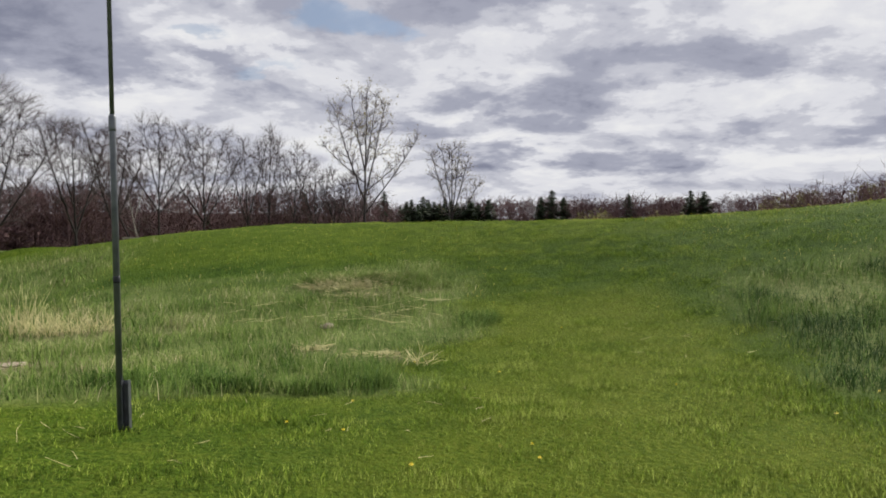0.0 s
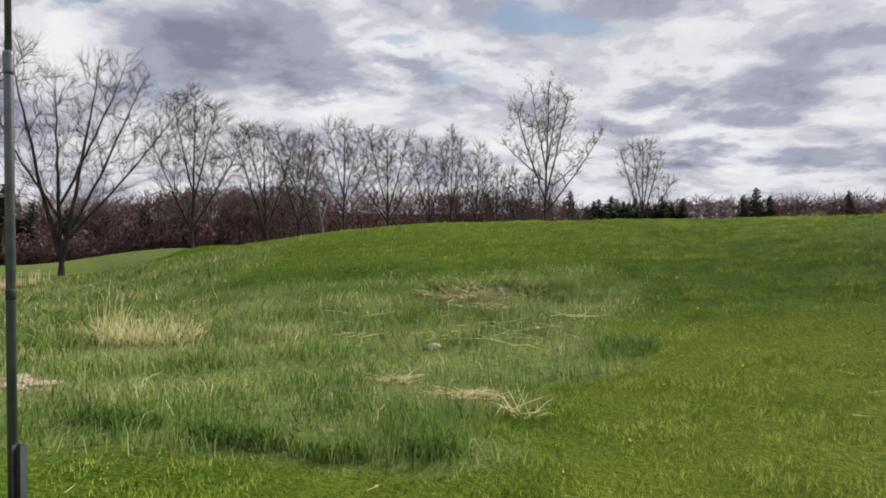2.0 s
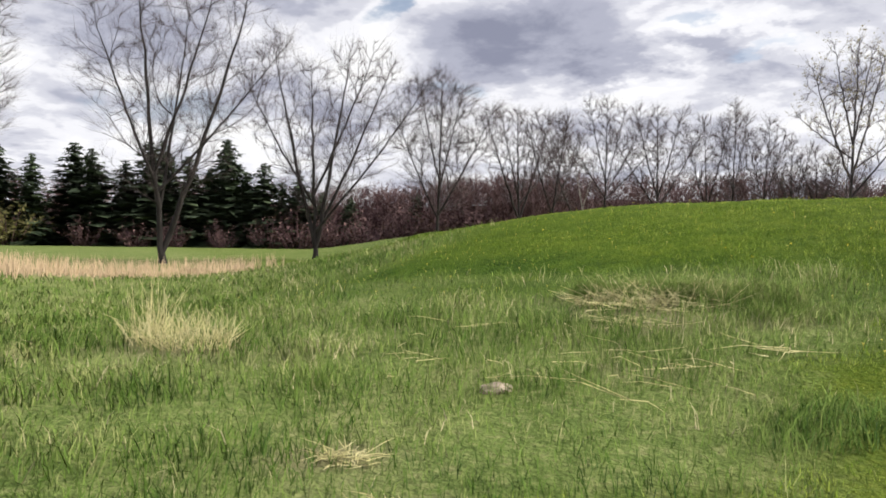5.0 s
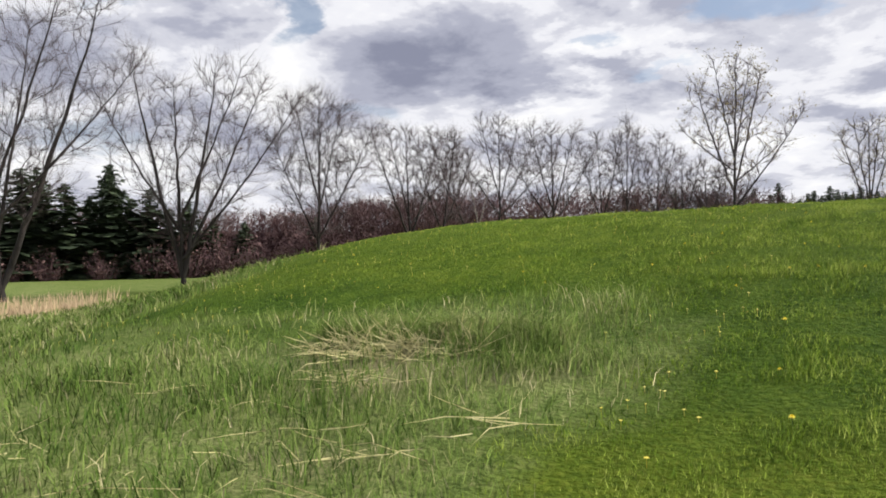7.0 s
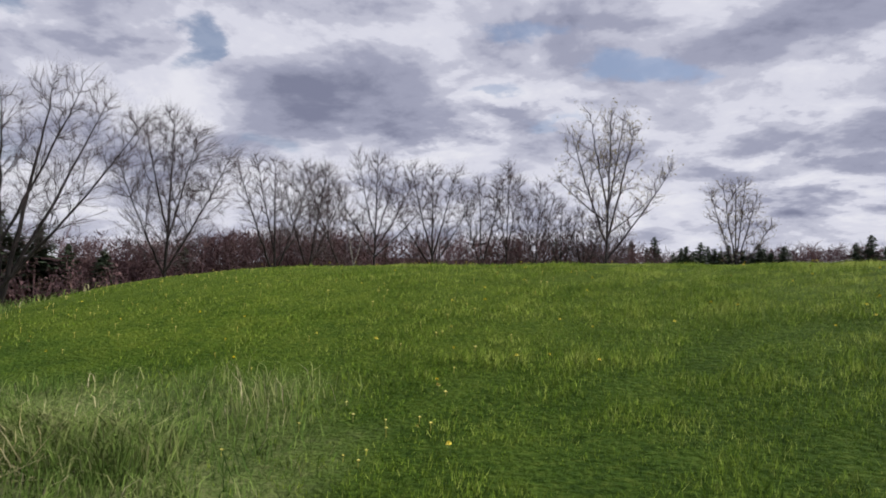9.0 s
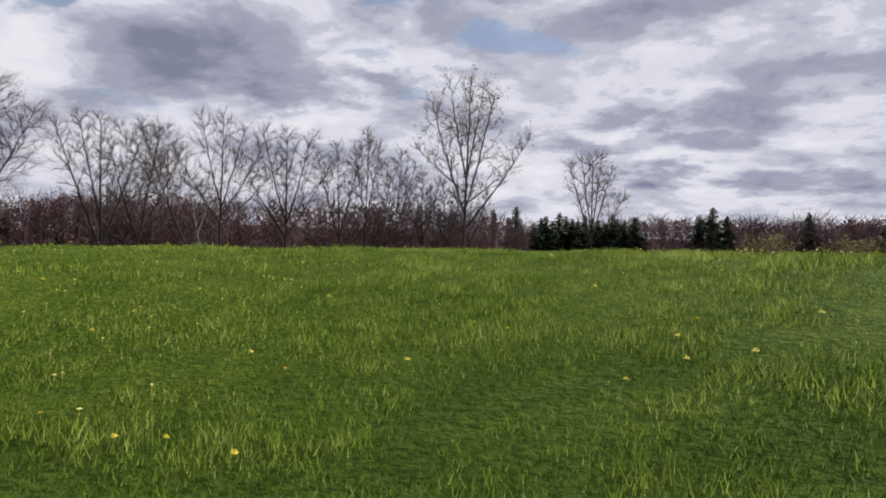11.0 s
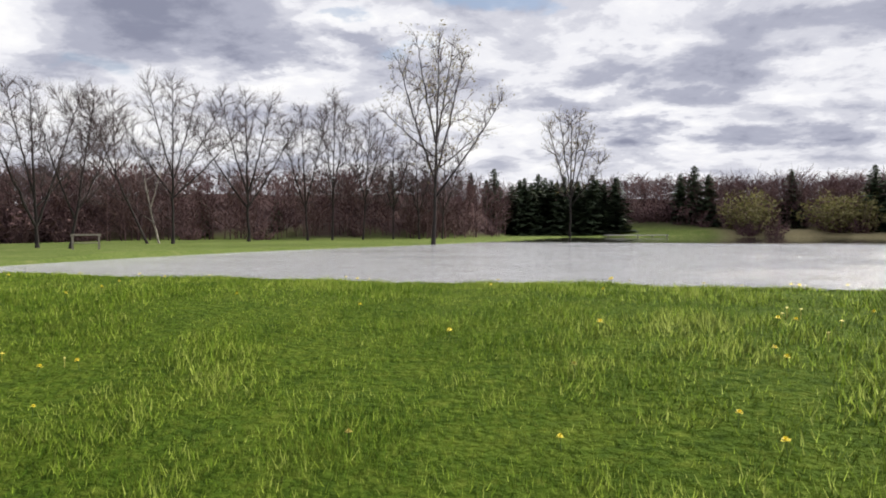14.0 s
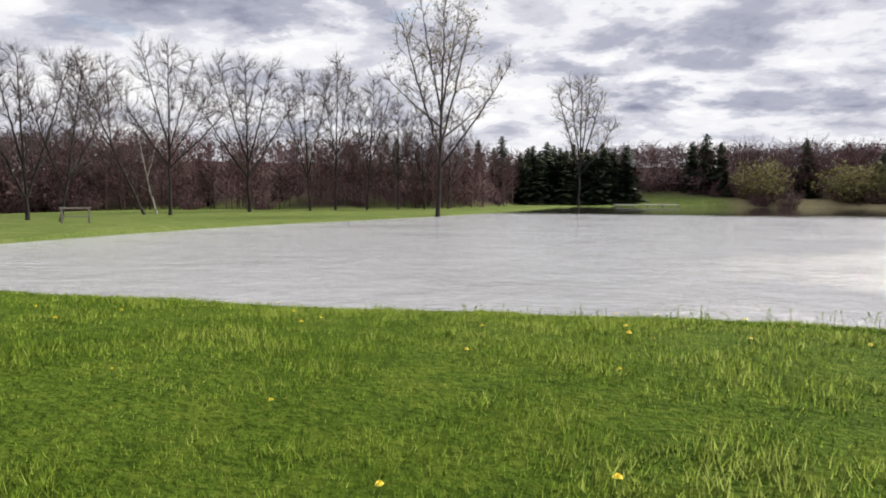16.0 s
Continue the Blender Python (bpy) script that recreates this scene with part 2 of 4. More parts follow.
def ground_material():
    m = bpy.data.materials.new("meadow_turf")
    m.use_nodes = True
    n, l = m.node_tree.nodes, m.node_tree.links
    b = n["Principled BSDF"]
    b.inputs["Roughness"].default_value, b.inputs["Specular IOR Level"].default_value = 0.9, 0.03
    c = n.new("ShaderNodeTexCoord")

    def tex(scale, stops, detail=6.0, rough=0.6):
        t = n.new("ShaderNodeTexNoise")
        t.inputs["Scale"].default_value, t.inputs["Detail"].default_value, t.inputs["Roughness"].default_value = scale, detail, rough
        l.new(c.outputs["Object"], t.inputs["Vector"])
        r = ramp(n, stops, "LINEAR")
        l.new(t.outputs[0], r.inputs[0])
        return r.outputs[0]

    def blend(f, a, d, how="MIX"):
        x = n.new("ShaderNodeMix")
        x.data_type, x.blend_type = "RGBA", how
        if isinstance(f, float):
            x.inputs[0].default_value = f
        else:
            l.new(f, x.inputs[0])
        l.new(a, x.inputs[6]), l.new(d, x.inputs[7])
        return x.outputs[2]

    def zone(name):
        a = n.new("ShaderNodeAttribute")
        a.attribute_name = name
        return a.outputs["Fac"]

    mown = blend(0.55, tex(0.45, [(0.32, (0.044, 0.082, 0.008)), (0.5, (0.078, 0.128, 0.011)), (0.68, (0.122, 0.160, 0.017))]),
                 tex(2.4, [(0.36, (0.022, 0.050, 0.005)), (0.5, (0.072, 0.122, 0.011)), (0.64, (0.165, 0.205, 0.026))]))
    mown = blend(0.5, mown, tex(14.0, [(0.36, (0.018, 0.040, 0.005)), (0.5, (0.070, 0.118, 0.011)), (0.66, (0.165, 0.20, 0.028))]))
    rough = blend(0.5, tex(0.6, [(0.3, (0.085, 0.135, 0.032)), (0.5, (0.150, 0.205, 0.058)), (0.7, (0.25, 0.27, 0.11))]),
                  tex(9.0, [(0.34, (0.045, 0.070, 0.018)), (0.5, (0.13, 0.17, 0.05)), (0.68, (0.28, 0.27, 0.13))]))
    dead = blend(0.5, tex(2.0, [(0.3, (0.25, 0.19, 0.11)), (0.7, (0.46, 0.37, 0.24))]), tex(25.0, [(0.3, (0.16, 0.13, 0.08)), (0.7, (0.52, 0.43, 0.29))]))
    litter = blend(0.5, tex(0.25, [(0.3, (0.045, 0.029, 0.032)), (0.7, (0.105, 0.067, 0.066))]), tex(4.0, [(0.3, (0.036, 0.024, 0.026)), (0.7, (0.125, 0.082, 0.080))]))
    worn = blend(0.5, tex(0.9, [(0.3, (0.066, 0.108, 0.009)), (0.5, (0.105, 0.143, 0.012)), (0.7, (0.150, 0.170, 0.022))]),
                 tex(16.0, [(0.36, (0.040, 0.068, 0.007)), (0.5, (0.115, 0.155, 0.013)), (0.66, (0.22, 0.235, 0.035))]))
    # darker green of the slope, with some of its shade put into the colour
    deep = blend(0.5, tex(2.0, [(0.34, (0.014, 0.038, 0.005)), (0.5, (0.044, 0.088, 0.010)), (0.66, (0.095, 0.145, 0.018))]),
                 tex(13.0, [(0.36, (0.012, 0.032, 0.005)), (0.5, (0.046, 0.090, 0.010)), (0.66, (0.12, 0.165, 0.026))]))
    mown = blend(zone("walked"), mown, worn)
    mown = blend(zone("shaded_green"), mown, deep)
    thatch = tex(20.0, [(0.32, (0.014, 0.026, 0.005)), (0.5, (0.040, 0.068, 0.009)), (0.68, (0.085, 0.115, 0.020))])
    part = n.new("ShaderNodeMath")
    part.operation = "MULTIPLY"
    part.inputs[1].default_value = 0.36
    l.new(zone("thatch"), part.inputs[0])
    mown = blend(part.outputs[0], mown, thatch)
    col = blend(zone("rough"), mown, rough)
    col = blend(zone("dead"), col, dead)
    col = blend(zone("wood"), col, litter)
    l.new(col, b.inputs["Base Color"])
    t = n.new("ShaderNodeTexNoise")
    t.inputs["Scale"].default_value, t.inputs["Detail"].default_value = 22.0, 6.0
    l.new(c.outputs["Object"], t.inputs["Vector"])
    bp = n.new("ShaderNodeBump")
    bp.inputs["Strength"].default_value, bp.inputs["Distance"].default_value = 0.8, 0.06
    l.new(t.outputs[0], bp.inputs["Height"])
    l.new(bp.outputs[0], b.inputs["Normal"])
    return m


def water_material():
    m = bpy.data.materials.new("pond_water")
    m.use_nodes = True
    n, l = m.node_tree.nodes, m.node_tree.links
    b = n["Principled BSDF"]
    b.inputs["IOR"].default_value = 1.5
    c = n.new("ShaderNodeTexCoord")
    mp = n.new("ShaderNodeMapping")
    mp.inputs["Scale"].default_value, mp.inputs["Rotation"].default_value = (0.6, 0.75, 1), (0, 0, 0.25)
    l.new(c.outputs["Object"], mp.inputs[0])
    t = n.new("ShaderNodeTexNoise")
    t.inputs["Scale"].default_value, t.inputs["Detail"].default_value, t.inputs["Roughness"].default_value = 1.1, 8.0, 0.66
    l.new(mp.outputs[0], t.inputs["Vector"])
    gust = n.new("ShaderNodeTexNoise")
    gust.inputs["Scale"].default_value, gust.inputs["Detail"].default_value = 0.07, 3.0
    l.new(mp.outputs[0], gust.inputs["Vector"])
    # sheltered calm water towards the far shore, wind-ruffled water nearer
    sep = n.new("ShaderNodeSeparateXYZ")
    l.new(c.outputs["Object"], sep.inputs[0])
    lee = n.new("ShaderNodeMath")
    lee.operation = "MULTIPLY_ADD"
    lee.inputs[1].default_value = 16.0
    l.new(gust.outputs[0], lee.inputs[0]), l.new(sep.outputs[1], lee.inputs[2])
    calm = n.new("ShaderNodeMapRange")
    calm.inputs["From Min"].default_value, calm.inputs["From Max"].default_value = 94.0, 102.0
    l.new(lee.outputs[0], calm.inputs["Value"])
    r = ramp(n, [(0.0, (1, 1, 1)), (1.0, (0.03, 0.03, 0.03))], "LINEAR")
    l.new(calm.outputs[0], r.inputs[0])
    # base colour imitates reflections: pale for the sky, dark for the far bank
    reflection_tint = ramp(n, [(0.0, (0.43, 0.435, 0.455)), (1.0, (0.045, 0.043, 0.035))], "LINEAR")
    l.new(calm.outputs[0], reflection_tint.inputs[0])
    l.new(reflection_tint.outputs[0], b.inputs["Base Color"])
    gloss = ramp(n, [(0.0, (0.13, 0.13, 0.13)), (1.0, (0.04, 0.04, 0.04))], "LINEAR")
    l.new(calm.outputs[0], gloss.inputs[0])
    l.new(gloss.outputs[0], b.inputs["Roughness"])
    bp = n.new("ShaderNodeBump")
    bp.inputs["Distance"].default_value = 0.34
    puff = n.new("ShaderNodeTexNoise")
    puff.inputs["Scale"].default_value, puff.inputs["Detail"].default_value = 0.22, 4.0
    l.new(mp.outputs[0], puff.inputs["Vector"])
    force = ramp(n, [(0.38, (0.25, 0.25, 0.25)), (0.62, (1, 1, 1))], "LINEAR")
    l.new(puff.outputs[0], force.inputs[0])
    push = n.new("ShaderNodeMath")
    push.operation = "MULTIPLY"
    l.new(r.outputs[0], push.inputs[0]), l.new(force.outputs[0], push.inputs[1])
    l.new(push.outputs[0], bp.inputs["Strength"])
    l.new(t.outputs[0], bp.inputs["Height"])
    l.new(bp.outputs[0], b.inputs["Normal"])
    return m


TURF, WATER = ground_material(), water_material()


# ---- mesh helpers ----
def raw_mesh(name, verts, tris, mat, values=None, smooth=False):
    """A mesh of triangles from arrays; values: vertex values by name."""
    verts, tris = np.asarray(verts, np.float32).reshape(-1, 3), np.asarray(tris, np.int32).reshape(-1, 3)
    me = bpy.data.meshes.new(name)
    me.vertices.add(len(verts))
    me.vertices.foreach_set("co", verts.ravel())
    me.loops.add(tris.size)
    me.loops.foreach_set("vertex_index", tris.ravel())
    me.polygons.add(len(tris))
    me.polygons.foreach_set("loop_start", np.arange(0, tris.size, 3, dtype=np.int32))
    me.polygons.foreach_set("loop_total", np.full(len(tris), 3, np.int32))
    if smooth:
        me.polygons.foreach_set("use_smooth", np.ones(len(tris), bool))
    for k, v in (values or {}).items():
        me.attributes.new(k, "FLOAT", "POINT").data.foreach_set("value", np.asarray(v, np.float32).ravel())
    me.materials.append(mat)
    me.update(calc_edges=True)
    return me


def tubes(p0, p1, r0, r1, sides):
    """Tapered prisms from p0 to p1; where the end radius is 0 they close to a point."""
    p0, p1, r0, r1 = (np.asarray(a, float) for a in (p0, p1, r0, r1))
    d = p1 - p0
    d /= np.linalg.norm(d, axis=1, keepdims=True) + 1e-9
    ref = np.where(np.abs(d[:, 2:3]) > 0.9, np.array([[1.0, 0, 0]]), np.array([[0, 0, 1.0]]))
    u = np.cross(d, ref)
    u /= np.linalg.norm(u, axis=1, keepdims=True) + 1e-9
    w = np.cross(d, u)
    a = np.arange(sides) * 2 * np.pi / sides
    ring = u[:, None] * np.cos(a)[None, :, None] + w[:, None] * np.sin(a)[None, :, None]
    low = p0[:, None] + ring * r0[:, None, None]
    k = np.arange(sides)
    if np.all(r1 == 0):
        v = np.concatenate([low, p1[:, None]], 1)
        t = np.stack([k, (k + 1) % sides, np.full(sides, sides)], 1)
    else:
        v = np.concatenate([low, p1[:, None] + ring * r1[:, None, None]], 1)
        t = np.concatenate([np.stack([k, (k + 1) % sides, sides + (k + 1) % sides], 1), np.stack([k, sides + (k + 1) % sides, sides + k], 1)])
    off = np.arange(len(p0))[:, None, None] * v.shape[1]
    return v.reshape(-1, 3), (t[None] + off).reshape(-1, 3)


def joined(parts):
    vs, ts, n = [], [], 0
    for v, t in parts:
        vs.append(v), ts.append(t + n)
        n += len(v)
    return np.concatenate(vs), np.concatenate(ts)


def smooth01(v, a, b):
    s = np.clip((v - a) / (b - a), 0, 1)
    return s * s * (3 - 2 * s)


# ---- the lie of the land ----
WATER_Z = 0.2
SWELLS = [-0.17, 0.55, -0.12, 0.25, -0.49, -0.46, -0.21, 1.26, -1.84, 0.51, -0.91, 0.72, 2.74, 0.67, -1.12, 0.31, 1.63, 1.96, 0.61, -1.08, 1.33, 0.29, 1.48, 0.02, -2.01, 1.78, -0.87, 0.57]
SHORE = [(-13, 34), (-15.6, 38), (-16.5, 42), (-16.2, 49), (-15.2, 57), (-12.4, 67), (-9.3, 77), (-7.0, 88), (-5, 104), (-2, 124), (1, 137), (8, 144), (22, 150), (42, 149), (52, 137), (49, 100), (44, 60), (35, 36), (12, 31.5), (-6, 31.5)]


def shore_distance(x, y):
    """Distance to the pond's edge, negative within."""
    best, inside = np.full(np.shape(x), 1e9), np.zeros(np.shape(x), bool)
    for (ax, ay), (bx, by) in zip(SHORE, SHORE[1:] + SHORE[:1]):
        ex, ey = bx - ax, by - ay
        s = np.clip(((x - ax) * ex + (y - ay) * ey) / (ex * ex + ey * ey), 0, 1)
        best = np.minimum(best, np.hypot(x - ax - s * ex, y - ay - s * ey))
        cross = (ay > y) != (by > y)
        inside ^= cross & (x < ex * (y - ay) / (ey if ey else 1e-9) + ax)
    return np.where(inside, -best, best)


def wood_depth(x, y):
    """How far a place lies inside the woods that ring the meadow: 0 outside, 1 deep in."""
    west = smooth01(y - (96 + 0.75 * (x + 30)) + 6 * np.sin(x * 0.21) , 0, 22) * smooth01(-x, 8, 16)
    north = smooth01(y - 156 + 3 * np.sin(x * 0.13), 0, 20)
    east = smooth01(x - 54 + 4 * np.sin(y * 0.11), 0, 20) * smooth01(y, 25, 50)
    far_west = smooth01(-x - 88 - 0.25 * (y - 40) + 5 * np.sin(y * 0.15), 0, 20)
    south = smooth01(-y - 90, 0, 20)
    return np.clip(np.maximum.reduce([west, north, east, far_west, south]), 0, 1)


def land(x, y):
    x, y = np.asarray(x, float), np.asarray(y, float)
    z = np.full(x.shape, -1.42)
    i = 0
    for cy in (10, 18, 26, 34):
        for cx in (-24, -16, -8, 0, 8, 16, 24):
            z = z + SWELLS[i] * np.exp(-((x - cx) ** 2 + (y - cy) ** 2) / 98.0)
            i += 1
    z = z + 1.85 * smooth01(y + 0.5 * np.minimum(x + 16, 0), 33, 50) * smooth01(x, -62, -40)
    ds = shore_distance(x, y)
    bank = WATER_Z + 0.10 + 0.03 * np.clip(ds, 0, 6)
    z = np.where((y > 34) & (ds >= 0), z + (np.maximum(z, bank) - z) * (1 - smooth01(ds, 4, 9)), z)
    z = np.where(ds < 0, np.minimum(z, WATER_Z + 0.10 + 0.35 * np.maximum(ds, -5)), z)
    z = z + 1.3 * smooth01(y, 144, 156) * smooth01(x, 3, 14)
    z = z + 6.0 * wood_depth(x, y) ** 1.2
    z = z - 0.07 + 0.02 * np.sin(x * 1.3 + np.sin(y * 0.9)) * np.sin(y * 1.1 + 0.7 * x) * smooth01(ds, 0.5, 2)
    return z


def rough_zone(x, y):
    """1 where the grass is left long beside the mown walk."""
    wob = 0.35 * np.sin(y * 1.7) + 0.25 * np.sin(y * 3.9 + 1) + 0.3 * np.sin(x * 1.1)
    edge = -0.45 + 0.85 * smooth01(y, 8.5, 12.5)
    left = smooth01(edge - x + wob * 0.6, -0.25, 0.35) * smooth01(y - 7.7 - 0.10 * x + 0.3 * wob, -0.2, 0.5) * (1 - smooth01(y - (16.1 + 0.05 * x) + wob, 0, 1.6))
    right = smooth01(x - 4.4 - 0.10 * (y - 9) + wob * 0.6, -0.3, 0.5) * smooth01(y - 5.5 + wob, 0, 0.8) * (1 - smooth01(y - 13.4 + wob, 0, 2.0))
    far = smooth01(-x - 8, 0, 3) * (1 - smooth01(y + 0.55 * x - 14, 0, 6)) * smooth01(y, 8, 10)
    return np.clip(np.maximum.reduce([left, right, far]), 0, 1)


def shaded_green_zone(x, y):
    """1 where the slope's grass is coloured darker green, partly imitating its dimmer light."""
    wob = 0.5 * np.sin(y * 0.8 + x * 0.5) + 0.3 * np.sin(x * 1.7 - y)
    slope = smooth01(y + 0.25 * np.abs(x - 2.2) + wob, 13.2, 16.0) * (1 - smooth01(y + wob, 17.4, 19.8))
    aside = smooth01(x - 3.6 + 0.5 * wob, 0, 1.2) * smooth01(y, 4, 6) * (1 - smooth01(y + wob, 17.0, 19.5))
    return np.clip(np.maximum(slope, aside), 0, 1)


def walk_zone(x, y):
    """1 on the strip that is walked and mown most, up to the foot of the slope."""
    wob = 0.3 * np.sin(y * 0.9) + 0.2 * np.sin(x * 1.3 + y * 2.1)
    return (1 - smooth01(np.abs(x - 1.9 - 0.09 * (y - 6)) + wob, 1.4, 2.6)) * (1 - smooth01(y + wob, 14.0, 18.5)) * (1 - rough_zone(x, y))


def dead_zone(x, y):
    z = np.zeros(np.shape(x))
    for cx, cy, rx, ry, k in ((-1.9, 15.7, 0.9, 0.4, 0.8), (-1.75, 15.0, 0.5, 0.3, 0.7), (-6.4, 12.4, 1.1, 0.45, 0.8), (-5.9, 9.4, 0.75, 0.35, 1.0), (-0.9, 10.0, 0.4, 0.2, 0.9), (-1.85, 10.5, 0.25, 0.15, 0.9), (-1.2, 13.6, 0.3, 0.2, 0.6)):
        z = np.maximum(z, k * np.exp(-(((x - cx) / rx) ** 2 + ((y - cy) / ry) ** 2)))
    z = np.maximum(z, 0.75 * smooth01(x, 24, 30) * smooth01(y, 132, 144) * (1 - smooth01(y, 158, 166)))
    reed = np.exp(-((x + 26 - 0.05 * (y - 26)) / 2.2) ** 2) * smooth01(y, 6, 12) * (1 - smooth01(y, 24, 30))
    return np.clip(np.maximum(z, 0.8 * reed), 0, 1)


WALK = [(0.0, -1.0), (0.9, 4.0), (1.7, 8.7), (2.7, 12.0), (3.2, 15.0), (3.2, 20.0), (2.4, 26.5)]


def walk_distance(x, y):
    best = np.full(np.shape(x), 1e9)
    for (ax, ay), (bx, by) in zip(WALK, WALK[1:]):
        ex, ey = bx - ax, by - ay
        s = np.clip(((x - ax) * ex + (y - ay) * ey) / (ex * ex + ey * ey), 0, 1)
        best = np.minimum(best, np.hypot(x - ax - s * ex, y - ay - s * ey))
    return best


def spread(lo, hi, step, reach, growth=1.09):
    mid = list(np.arange(lo, hi + step / 2, step))
    out, s = [], step
    v = hi
    while v < reach:
        s *= growth
        v += s
        out.append(v)
    back, s, v = [], step, lo
    while v > -reach:
        s *= growth
        v -= s
        back.append(v)
    return np.array(back[::-1] + mid + out)


def build_ground():
    gx, gy = spread(-20, 16, 0.5, 2400, 1.09), spread(-2, 33, 0.5, 2400, 1.08)
    X, Y = np.meshgrid(gx, gy)
    Z = land(X, Y)
    v = np.stack([X, Y, Z], -1).reshape(-1, 3)
    nx, ny = len(gx), len(gy)
    i = (np.arange(ny - 1)[:, None] * nx + np.arange(nx - 1)[None]).ravel()
    t = np.concatenate([np.stack([i, i + 1, i + nx + 1], 1), np.stack([i, i + nx + 1, i + nx], 1)])
    me = raw_mesh("ground", v, t, TURF, {"walked": walk_zone(X, Y), "shaded_green": shaded_green_zone(X, Y), "thatch": 1 - smooth01(walk_distance(X, Y), 1.5, 6.0), "rough": np.maximum(rough_zone(X, Y), 0.75 * smooth01(Y, 34, 40)), "dead": dead_zone(X, Y), "wood": np.clip(wood_depth(X, Y) * 7, 0, 1)}, smooth=True)
    return tagged(new("ground", me), "rolling green grass meadow rising to a pond bank", "ground", kind="structure")


def build_water():
    bm = bmesh.new()
    bm.faces.new([bm.verts.new((x * 1.0 + (2.5 if x > 20 else -0.6 if x < 0 else 0), y + (3 if y > 140 else -1.0 if y < 34 else 0), WATER_Z)) for x, y in SHORE][::-1])
    bmesh.ops.triangulate(bm, faces=bm.faces[:])
    bmesh.ops.recalc_face_normals(bm, faces=bm.faces[:])
    me = bpy.data.meshes.new("water")
    bm.to_mesh(me)
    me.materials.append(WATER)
    if me.polygons[0].normal.z < 0:
        me.flip_normals()
    return tagged(new("water", me), "grey pond water ruffled by wind, reflecting the cloudy sky", "pond", kind="structure")


build_ground()
build_water()


# ---- trees ----
def part_of(root, name, me):
    ob = tagged(new(name, me), kind="stuff")
    ob.parent = root
    return ob


def curve_points(a, c, e, n):
    s = np.linspace(0, 1, n + 1)[:, None]
    return a * (1 - s) ** 2 + c * 2 * s * (1 - s) + e * s * s


